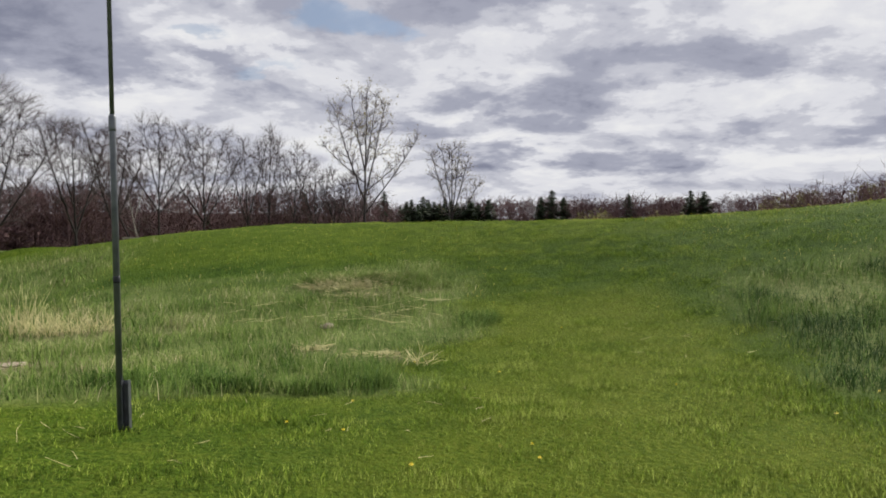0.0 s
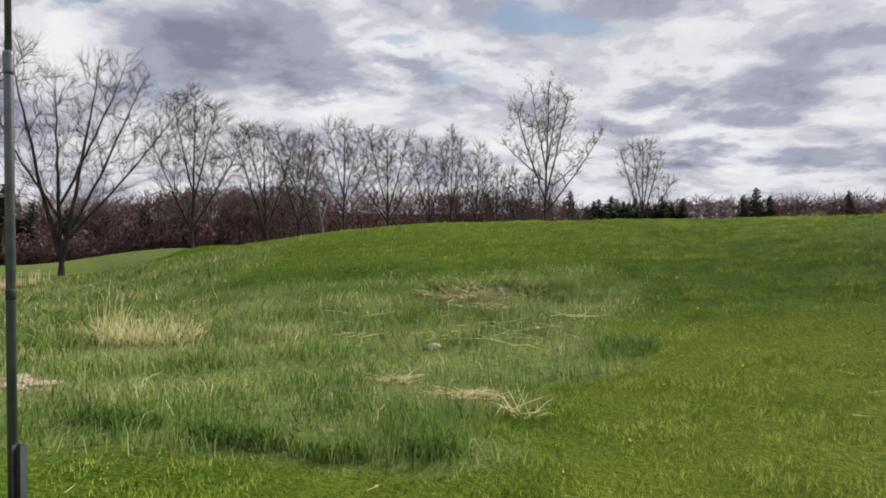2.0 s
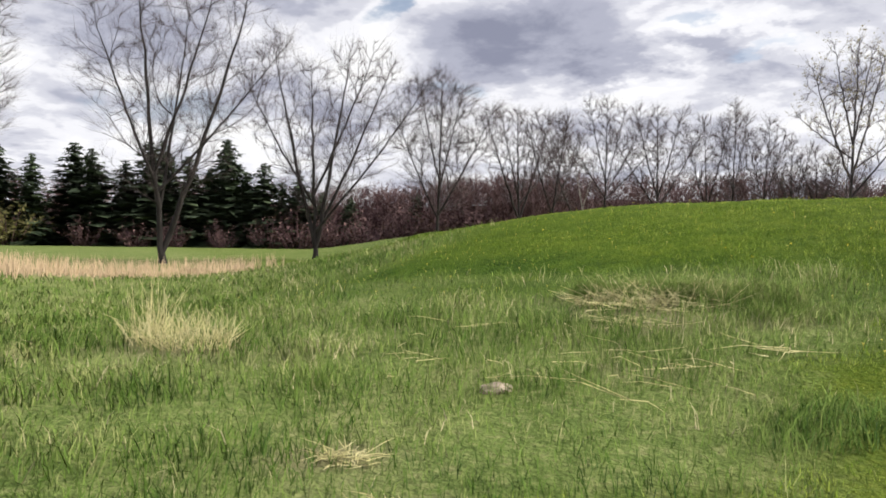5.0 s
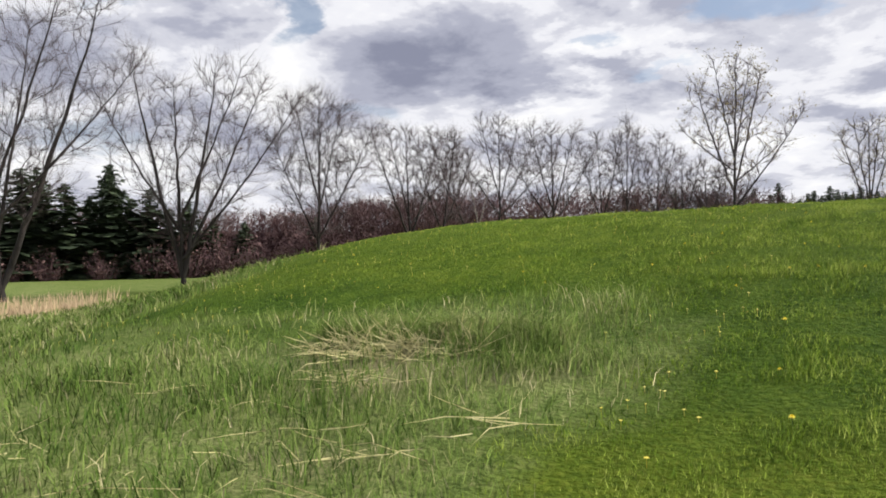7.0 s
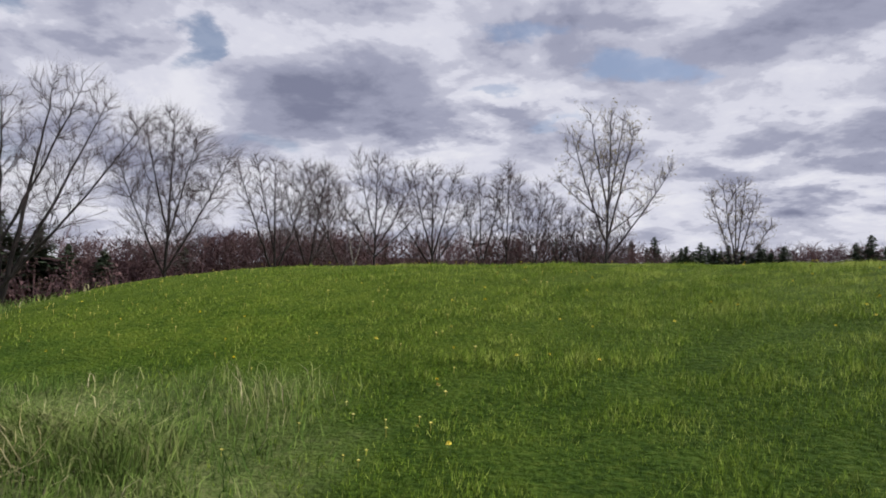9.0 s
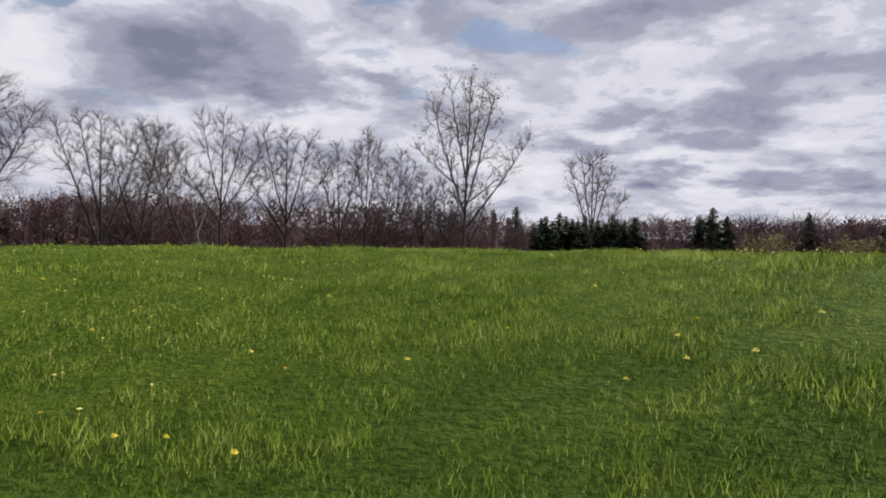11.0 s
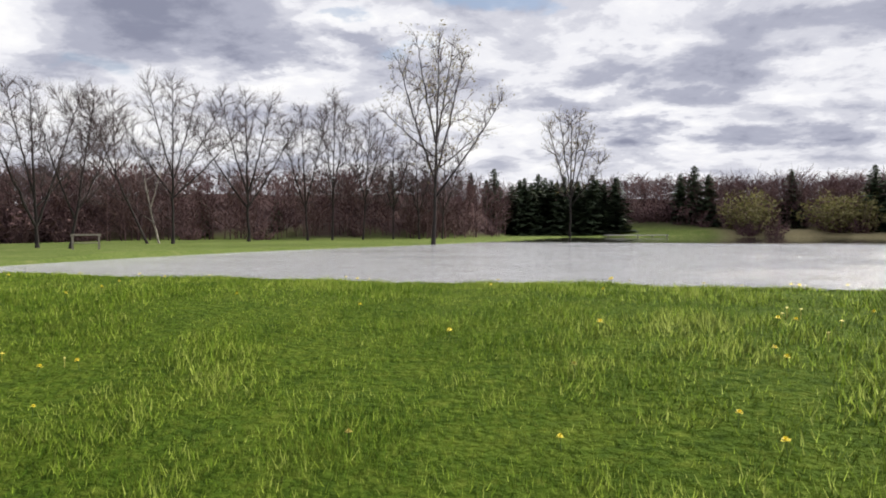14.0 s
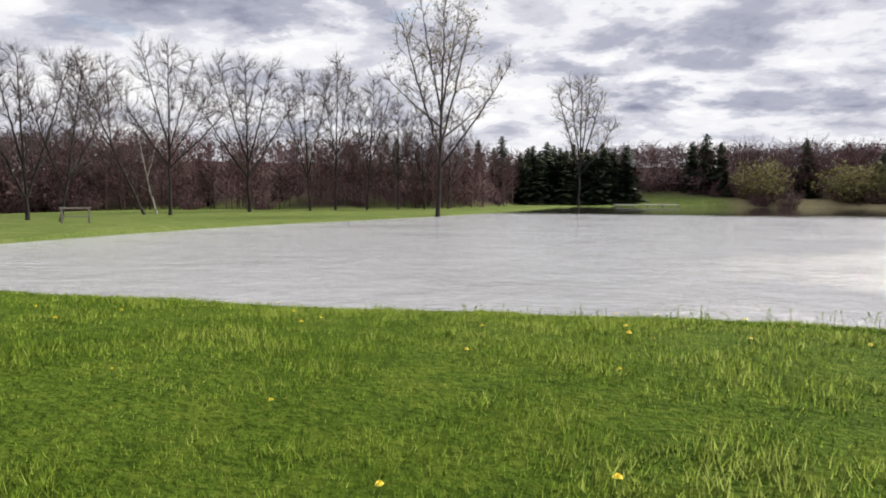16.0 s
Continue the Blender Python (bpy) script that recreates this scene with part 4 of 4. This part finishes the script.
def blades(x, y, h, w, lean, rng, two=False):
    """One bent blade at every place: a triangle, or three where two is set."""
    n = len(x)
    z = land(x, y) - 0.01
    az = rng.uniform(0, 6.283, n)
    la = rng.uniform(0, 6.283, n)
    wx, wy = np.cos(az) * w * 0.5, np.sin(az) * w * 0.5
    flip = np.where(wy * 0.3 + wx > 0, 1.0, -1.0)      # fronts to the open south side
    wx, wy = wx * flip, wy * flip
    lx, ly = np.cos(la) * lean * h, np.sin(la) * lean * h
    b = np.stack([x, y, z], 1)
    W = np.stack([wx, wy, np.zeros(n)], 1)
    tip = b + np.stack([lx, ly, h], 1)
    if not two:
        return np.stack([b - W, b + W, tip], 1).reshape(-1, 3), np.arange(n * 3).reshape(-1, 3), 3
    mid = b + np.stack([lx * 0.35, ly * 0.35, h * 0.62], 1)
    v = np.stack([b - W, b + W, mid - W * 0.7, mid + W * 0.7, tip + np.stack([lx * 0.4, ly * 0.4, -h * 0.12], 1)], 1).reshape(-1, 3)
    o = np.arange(n)[:, None, None] * 5
    return v, (np.array([[0, 1, 3], [0, 3, 2], [2, 3, 4]])[None] + o).reshape(-1, 3), 5


def patch(x, y, size, seed):
    """Soft random drifts from 0 to 1, about size metres across, for tufts and thin places."""
    grid = np.random.default_rng(seed).random((128, 128))
    total, amp = np.zeros(np.shape(x)), 0.0
    for k in (1.0, 2.3):
        u, v = x / size * k + 500, y / size * k + 500
        i, j = np.floor(u).astype(int), np.floor(v).astype(int)
        a, b = u - i, v - j
        a, b = a * a * (3 - 2 * a), b * b * (3 - 2 * b)
        g = lambda p, q: grid[(i + p) % 128, (j + q) % 128]
        total = total + ((g(0, 0) * (1 - a) + g(1, 0) * a) * (1 - b) + (g(0, 1) * (1 - a) + g(1, 1) * a) * b) / k
        amp += 1.0 / k
    return np.clip((total / amp - 0.5) * 1.5 + 0.5, 0, 1)


def soften(me, rng, keep):
    """Turns the blades' shading normals up from the slope, as a tuft of many blades shows it."""
    n = len(me.vertices)
    co = np.empty(n * 3, np.float32)
    me.vertices.foreach_get("co", co)
    co = co.reshape(-1, 3)[::keep].astype(float)
    x, y = co[:, 0], co[:, 1]
    z = land(x, y)
    up = np.stack([(z - land(x + 0.6, y)) / 0.6, (z - land(x, y + 0.6)) / 0.6, np.ones(len(x))], 1)
    v = up + rng.normal(0, 0.36, up.shape)
    v = np.repeat(v / np.linalg.norm(v, axis=1, keepdims=True), keep, 0)
    me.normals_split_custom_set_from_vertices(v.tolist())
    return me


def build_grass():
    rng = np.random.default_rng(21)
    x, y = scatter(rng, 425000, lambda x, y: (1 - rough_zone(x, y)) * (0.4 + 0.6 * patch(x, y, 0.55, 1)) * (1 - 0.9 * dead_zone(x, y)) / (1 + (walk_distance(x, y) / 2.6) ** 2) * (shore_distance(x, y) > 0.1))
    d = walk_distance(x, y)
    h = rng.uniform(0.024, 0.064, len(x)) * (0.55 + 0.9 * patch(x, y, 0.55, 1)) * (1 - 0.35 * smooth01(d, 4, 9)) 
    tuft = patch(x, y, 0.22, 13)
    h *= 0.6 + 0.7 * tuft
    v, t, k = blades(x, y, h, 0.0052 + 0.0013 * d, rng.uniform(0.1, 0.8, len(x)), rng)
    tone = np.clip(rng.normal(0.27, 0.17, len(x)) + 0.30 * patch(x, y, 0.7, 9) + 0.38 * tuft - 0.17 * shaded_green_zone(x, y) + 0.10 * walk_zone(x, y) * (1 - shaded_green_zone(x, y)) + (rng.random(len(x)) < 0.05) * 0.5, 0, 1)
    tagged(new("mown_grass", soften(raw_mesh("mown_grass", v, t, GRASS, {"tone": np.repeat(tone, k)}), rng, k)), "short bright green mown grass", "grass", kind="stuff")
    x, y = scatter(rng, 72000, lambda x, y: rough_zone(x, y) * (0.25 + 0.75 * patch(x, y, 0.9, 4)) * (1 - 0.8 * dead_zone(x, y)) / (1 + (walk_distance(x, y) / 6.0) ** 2))
    d = walk_distance(x, y)
    h = rng.uniform(0.08, 0.26, len(x)) * (0.55 + 0.75 * patch(x, y, 0.9, 4))
    v, t, k = blades(x, y, h, 0.0045 + 0.0010 * d, rng.uniform(0.15, 1.0, len(x)), rng, two=True)
    tone = np.clip(rng.normal(0.19, 0.14, len(x)) + 0.48 * patch(x, y, 0.9, 7) - 0.34 * (x > 3.0) + 0.08 * smooth01(y, 10, 12) + (rng.random(len(x)) < 0.06) * 0.4, 0, 1)
    tx, ty, th, tt = [], [], [], []
    for cx, cy, rx, ry, count, hi, tn in ((-2.3, 8.0, 0.45, 0.18, 420, 0.28, 0.22), (-1.5, 7.9, 0.35, 0.15, 300, 0.26, 0.25), (-0.8, 8.2, 0.3, 0.15, 250, 0.24, 0.35), (-3.6, 8.2, 0.5, 0.2, 300, 0.26, 0.3), (-1.0, 16.1, 0.8, 0.34, 1300, 0.34, 0.6), (-2.3, 16.2, 0.9, 0.34, 1300, 0.32, 0.6), (-0.2, 15.6, 0.6, 0.3, 450, 0.22, 0.5), (0.6, 12.6, 0.4, 0.5, 500, 0.2, 0.3)):
        a, r = rng.uniform(0, 6.283, count), np.sqrt(rng.random(count))
        tx.append(cx + np.cos(a) * r * rx), ty.append(cy + np.sin(a) * r * ry), th.append(rng.uniform(0.5, 1.0, count) * hi), tt.append(np.clip(rng.normal(tn, 0.12, count), 0, 1))
    tx, ty, th, tt = (np.concatenate(q) for q in (tx, ty, th, tt))
    v2, t2, _ = blades(tx, ty, th, 0.006 + 0.0011 * walk_distance(tx, ty), rng.uniform(0.3, 0.9, len(tx)), rng, two=True)
    v, t = joined([(v, t), (v2, t2)])
    tone = np.concatenate([tone, tt])
    tagged(new("long_grass", soften(raw_mesh("long_grass", v, t, ROUGH, {"tone": np.repeat(tone, k)}), rng, k)), "long uncut tussocky grass with dry stems among it", "grass", kind="stuff")


build_grass()


def stalks(rng, cx, cy, rx, ry, count, length, lift, width=0.0045):
    """Dead stalks, lying or leaning, as thin bent tubes."""
    a, r = rng.uniform(0, 6.283, count), np.sqrt(rng.random(count))
    x, y = cx + np.cos(a) * r * rx, cy + np.sin(a) * r * ry
    z = land(x, y) + rng.uniform(0.0, 0.05, count)
    az = rng.uniform(0, 6.283, count)
    ln = rng.uniform(0.4, 1.0, count) * length
    el = rng.uniform(lift[0], lift[1], count)
    p0 = np.stack([x, y, z], 1)
    d = np.stack([np.cos(az) * np.cos(el), np.sin(az) * np.cos(el), np.sin(el)], 1)
    p1 = p0 + d * ln[:, None] * 0.6
    d2 = d + rng.normal(0, 0.2, d.shape) - np.array([0, 0, 0.15])
    p2 = p1 + d2 * ln[:, None] * 0.45
    p2[:, 2] = np.maximum(p2[:, 2], land(p2[:, 0], p2[:, 1]) + 0.02)
    w = np.full(count, width)
    return joined([tubes(p0, p1, w, w * 0.8, 3), tubes(p1, p2, w * 0.8, np.zeros(count), 3)])


def heap(name, parts, mat, label, category):
    v, t = joined(parts)
    return tagged(new(name, soften(raw_mesh(name, v, t, mat), np.random.default_rng(len(v)), 1)), label, category, kind="stuff")


srng = np.random.default_rng(8)
heap("straw_heap", [stalks(srng, -2.0, 15.75, 1.0, 0.3, 170, 0.7, (-0.02, 0.45), 0.0055), stalks(srng, -1.8, 15.85, 0.9, 0.25, 110, 0.45, (0.3, 1.1), 0.005), stalks(srng, -1.8, 15.0, 0.5, 0.25, 50, 0.45, (0, 0.25)), stalks(srng, -2.2, 13.6, 2.6, 1.3, 46, 0.7, (0.0, 0.25)), stalks(srng, -0.2, 14.3, 0.3, 0.1, 5, 0.8, (0.0, 0.06), 0.005)], STRAW, "heap of flattened dry straw stalks on the slope", "straw")
heap("loose_straws", [stalks(srng, -1.2, 6.6, 2.6, 1.6, 18, 0.2, (-0.02, 0.3), 0.003), stalks(srng, -3.2, 5.4, 1.2, 0.8, 8, 0.24, (0.1, 1.2), 0.0028), stalks(srng, 3.6, 10.6, 1.6, 1.6, 12, 0.26, (0.0, 0.5), 0.003)], STRAW, "loose pale straws lying on the mown grass", "straw")
heap("dry_tussock", [stalks(srng, -6.5, 12.4, 0.95, 0.4, 330, 0.55, (0.35, 1.5)), stalks(srng, -7.1, 12.4, 0.25, 0.2, 30, 1.05, (1.1, 1.5))], STRAW, "blond dry grass tussock with tall seed stalks", "dry grass")
heap("dead_weeds", [stalks(srng, -0.9, 10.0, 0.36, 0.12, 75, 0.32, (0, 0.3)), stalks(srng, -0.35, 9.45, 0.22, 0.12, 20, 0.42, (0.2, 1.2)), stalks(srng, -1.85, 10.5, 0.2, 0.1, 60, 0.25, (0, 0.4))], STRAW, "tangle of dead pale weed stalks", "dead weeds")
ry = 11 + 18 * srng.random(2600) ** 1.3
rx = -26 + 0.05 * (ry - 26) + srng.normal(0, 1.3, 2600)
rz = land(rx, ry)
p0 = np.stack([rx, ry, rz], 1)
p1 = p0 + np.stack([srng.normal(0, 0.12, 2600), srng.normal(0, 0.12, 2600), srng.uniform(0.25, 0.8, 2600)], 1)
heap("dry_reeds", [tubes(p0, p1, np.full(2600, 0.022), np.zeros(2600), 3)], REED, "strip of orange-tan dry reeds along a ditch", "reeds")

wx = srng.uniform(-3, 13, 260)
wy = 31.2 + srng.uniform(-0.9, 0.3, 260)
p0 = np.stack([wx, wy, land(wx, wy) - 0.02], 1)
p1 = p0 + np.stack([srng.normal(0, 0.05, 260), srng.normal(0, 0.05, 260), srng.uniform(0.10, 0.30, 260)], 1)
q1 = p1 + np.stack([srng.normal(0, 0.03, 260), srng.normal(0, 0.03, 260), srng.uniform(0.01, 0.05, 260)], 1)
heap("shore_weeds", [tubes(p0, p1, np.full(260, 0.006), np.full(260, 0.004), 3), tubes(p1, q1, np.full(260, 0.014), np.zeros(260), 4)], STALK, "thin dark weeds standing along the pond edge", "weeds")


# ---- stones ----
def stone(x, y, rx, ry, rz, seed, label):
    bm = bmesh.new()
    bmesh.ops.create_icosphere(bm, subdivisions=3, radius=1.0)
    for v in bm.verts:
        k = 1 + 0.28 * noise.noise(v.co * 1.3 + Vector((seed, 0, 0))) + 0.10 * noise.noise(v.co * 4 + Vector((0, seed, 0)))
        v.co = Vector((v.co.x * rx, v.co.y * ry, v.co.z * rz)) * k
    me = bpy.data.meshes.new("stone")
    bm.to_mesh(me)
    me.materials.append(STONE)
    ob = new("stone", me)
    ob.location, ob.rotation_euler = (x, y, float(land(x, y)) + rz * 0.35), (0, 0, seed)
    return tagged(ob, label, "stone")


stone(-1.95, 12.4, 0.15, 0.10, 0.055, 1.0, "pale tan fieldstone half sunk in long grass")
for k, (sx, sy) in enumerate(((-6.3, 9.3), (-5.9, 9.5), (-5.55, 9.45), (-6.1, 9.65), (-5.75, 9.2))):
    tagged(stone(sx, sy, 0.16 + 0.02 * k, 0.12, 0.035, 2.0 + k, "flat tan stone lying in bare earth"), group="flat stones in the bare patch")


# ---- pole ----
def lathe(name, profile, mat, sides=20):
    bm = bmesh.new()
    rings = [[bm.verts.new((r * math.cos(a), r * math.sin(a), z)) for a in (i * 2 * math.pi / sides for i in range(sides))] for r, z in profile]
    for a, b in zip(rings, rings[1:]):
        for i in range(sides):
            bm.faces.new((a[i], a[(i + 1) % sides], b[(i + 1) % sides], b[i]))
    bm.faces.new(rings[0][::-1]), bm.faces.new(rings[-1])
    me = bpy.data.meshes.new(name)
    bm.to_mesh(me)
    for p in me.polygons:
        p.use_smooth = len(p.vertices) == 4
    me.materials.append(mat)
    return new(name, me)


def box(name, sx, sy, sz, mat, bevel=0.012):
    bm = bmesh.new()
    bmesh.ops.create_cube(bm, size=1.0)
    for v in bm.verts:
        v.co = Vector((v.co.x * sx, v.co.y * sy, v.co.z * sz))
    bmesh.ops.bevel(bm, geom=bm.edges[:], offset=bevel, segments=2, affect="EDGES")
    me = bpy.data.meshes.new(name)
    bm.to_mesh(me)
    me.materials.append(mat)
    return new(name, me)


pole = new("pole")
pole.matrix_basis = pose(-2.76, 6.27, float(land(-2.76, 6.27)) - 0.05, 0, -1.2, 0)
for part in (lathe("lower_tube", [(0.027, -0.2), (0.027, 2.66), (0.024, 2.68)], STEEL), lathe("upper_tube", [(0.019, 2.5), (0.019, 5.35), (0.016, 5.38)], STEEL),
             lathe("collar", [(0.028, 2.60), (0.030, 2.62), (0.030, 2.72), (0.026, 2.74)], STEEL), lathe("clamp", [(0.028, 1.30), (0.030, 1.31), (0.030, 1.35), (0.028, 1.36)], BLACK)):
    part.parent = pole


def channel(name, w, d, h, wall, mat):
    """An upright steel channel, open on its south side."""
    bm = bmesh.new()
    for cx, cy, sx, sy in ((0, d / 2 - wall / 2, w, wall), (-w / 2 + wall / 2, -wall / 2, wall, d - wall), (w / 2 - wall / 2, -wall / 2, wall, d - wall)):
        got = bmesh.ops.create_cube(bm, size=1.0)["verts"]
        for v in got:
            v.co = Vector((v.co.x * sx + cx, v.co.y * sy + cy, (v.co.z + 0.5) * (h + 0.2) - 0.2))
    me = bpy.data.meshes.new(name)
    bm.to_mesh(me)
    me.materials.append(mat)
    return new(name, me)


sleeve = channel("ground_channel", 0.062, 0.05, 0.47, 0.006, STEEL)
sleeve.parent = pole
sleeve.location = (0.059, -0.01, 0)
core = box("socket", 0.044, 0.03, 0.60, BLACK, 0.004)
core.parent = pole
core.location = (0.059, -0.004, 0.15)
tagged(pole, "slender grey steel pole with a channel foot standing in grass", "pole")


# ---- bench by the water ----
stand = new("wooden_stand")
stand.matrix_basis = pose(-22.9, 54.3, float(land(-22.9, 54.3)), 0, 0, 35)
for name, size, at in (("rail", (1.5, 0.14, 0.10), (0, 0, 0.80)), ("post", (0.10, 0.10, 0.92), (0.65, 0, 0.30)), ("post", (0.10, 0.10, 0.92), (-0.65, 0, 0.30)), ("shelf", (1.4, 0.28, 0.05), (0, 0.0, 0.36))):
    part = box(name, *size, WEATHERED)
    part.location, part.parent = at, stand
tagged(stand, "weathered wooden rail on two posts near the pond", "wooden stand")


# ---- dandelions ----
def flower(mat, label, name):
    root = new(name)
    v, t = tubes([(0, 0, 0)], [(0.006, 0.004, 0.075)], [0.0025], [0.002], 5)
    new("stalk", raw_mesh("stalk", v, t, STALK)).parent = root
    rng = np.random.default_rng(3)
    vs = []
    for ring, (rad, z, n) in enumerate(((0.021, 0.072, 16), (0.015, 0.079, 12), (0.008, 0.084, 8))):
        for i in range(n):
            a = i * 2 * math.pi / n + ring
            c = np.array([0.006, 0.004, 0.074])
            d, s = np.array([math.cos(a), math.sin(a), 0]), np.array([-math.sin(a), math.cos(a), 0])
            tip = c + d * rad + np.array([0, 0, z - 0.074 + rng.uniform(-0.002, 0.002)])
            vs += [c, tip - s * 0.004, tip + s * 0.004]
    v = np.array(vs)
    new("flower_head", raw_mesh("flower_head", v, np.arange(len(v)).reshape(-1, 3), mat)).parent = root
    return tagged(root, label, "dandelion", "dandelions in the grass")


blooms = [flower(PETAL, "yellow dandelion flower open in the grass", "dandelion"), flower(SEED, "pale half-closed dandelion head in the grass", "dandelion")]
DAISIES = [(1.3, 18.1), (-0.23, 18.7), (1.7, 19.0), (1.41, 16.46), (2.92, 22.77), (3.76, 22.87)]
frng = np.random.default_rng(40)
fx, fy = scatter(frng, 290, lambda x, y: (1 - rough_zone(x, y)) * (y > 4.5) * (shore_distance(x, y) > 1.2) * np.where((x > -9) & (y > 14), 1.0, 0.3) * (0.3 + 0.7 * patch(x, y, 2.5, 2)) / (1 + (walk_distance(x, y) / 7.0) ** 2) * (walk_distance(x, y) > 0.25))
for i, (x, y) in enumerate(DAISIES + list(zip(fx, fy))):
    k = 0 if i < len(DAISIES) or frng.random() < 0.8 else 1
    s = frng.uniform(0.65, 0.95)
    m = Matrix.LocRotScale((x, y, float(land(x, y)) - 0.005), Euler((frng.uniform(-0.2, 0.2), frng.uniform(-0.2, 0.2), frng.uniform(0, 6.28))), (s, s, s * 1.15))
    ob = blooms[k] if i in (0, len(DAISIES) + 999) else copy_thing(blooms[k], Matrix.Identity(4))
    ob.matrix_basis = m
blooms[1].matrix_basis = Matrix.Translation((2.2, 14.2, float(land(2.2, 14.2))))


def build_specks():
    """The many small pale blooms further up the slope."""
    rng = np.random.default_rng(52)
    x, y = scatter(rng, 900, lambda x, y: (1 - rough_zone(x, y)) * (y > 13.5) * (y < 23.5) * (x > -13) * (shore_distance(x, y) > 1.5) * (0.2 + 0.8 * patch(x, y, 3.0, 6)) * (walk_distance(x, y) > 2.0))
    z = land(x, y) + rng.uniform(0.035, 0.07, len(x))
    r = rng.uniform(0.009, 0.017, len(x))
    n = 6
    a = np.arange(n) * 2 * np.pi / n
    c = np.stack([x, y, z], 1)
    ring = c[:, None] + np.stack([np.cos(a)[None] * r[:, None], np.sin(a)[None] * r[:, None], np.zeros((len(x), n))], -1)
    top = c[:, None] + np.array([0, 0, 1.0]) * r[:, None, None] * 0.45
    v = np.concatenate([ring, top], 1).reshape(-1, 3)
    k = np.arange(n)
    t = (np.stack([k, (k + 1) % n, np.full(n, n)], 1)[None] + np.arange(len(x))[:, None, None] * (n + 1)).reshape(-1, 3)
    stem_v, stem_t = tubes(np.stack([x, y, land(x, y)], 1), c, np.full(len(x), 0.002), np.full(len(x), 0.002), 3)
    v, t = joined([(v, t), (stem_v, stem_t)])
    tagged(new("small_blooms", raw_mesh("small_blooms", v, t, BLOOM)), "scattered small pale yellow dandelion blooms in the grass", "dandelions", kind="stuff")


build_specks()


# ---- low dock on the far shore ----
dock = new("low_dock")
dock.matrix_basis = pose(12.5, 144.0, WATER_Z + 0.32, 0, 0, 22)
deck = box("deck", 11.0, 1.1, 0.14, PALE_WOOD)
deck.parent = dock
for px_ in (-5.2, -2.6, 0.0, 2.6, 5.2):
    post = box("post", 0.16, 0.16, 0.9, WEATHERED)
    post.location, post.parent = (px_, -0.45, -0.38), dock
tagged(dock, "long low pale wooden dock along the far shore", "dock")
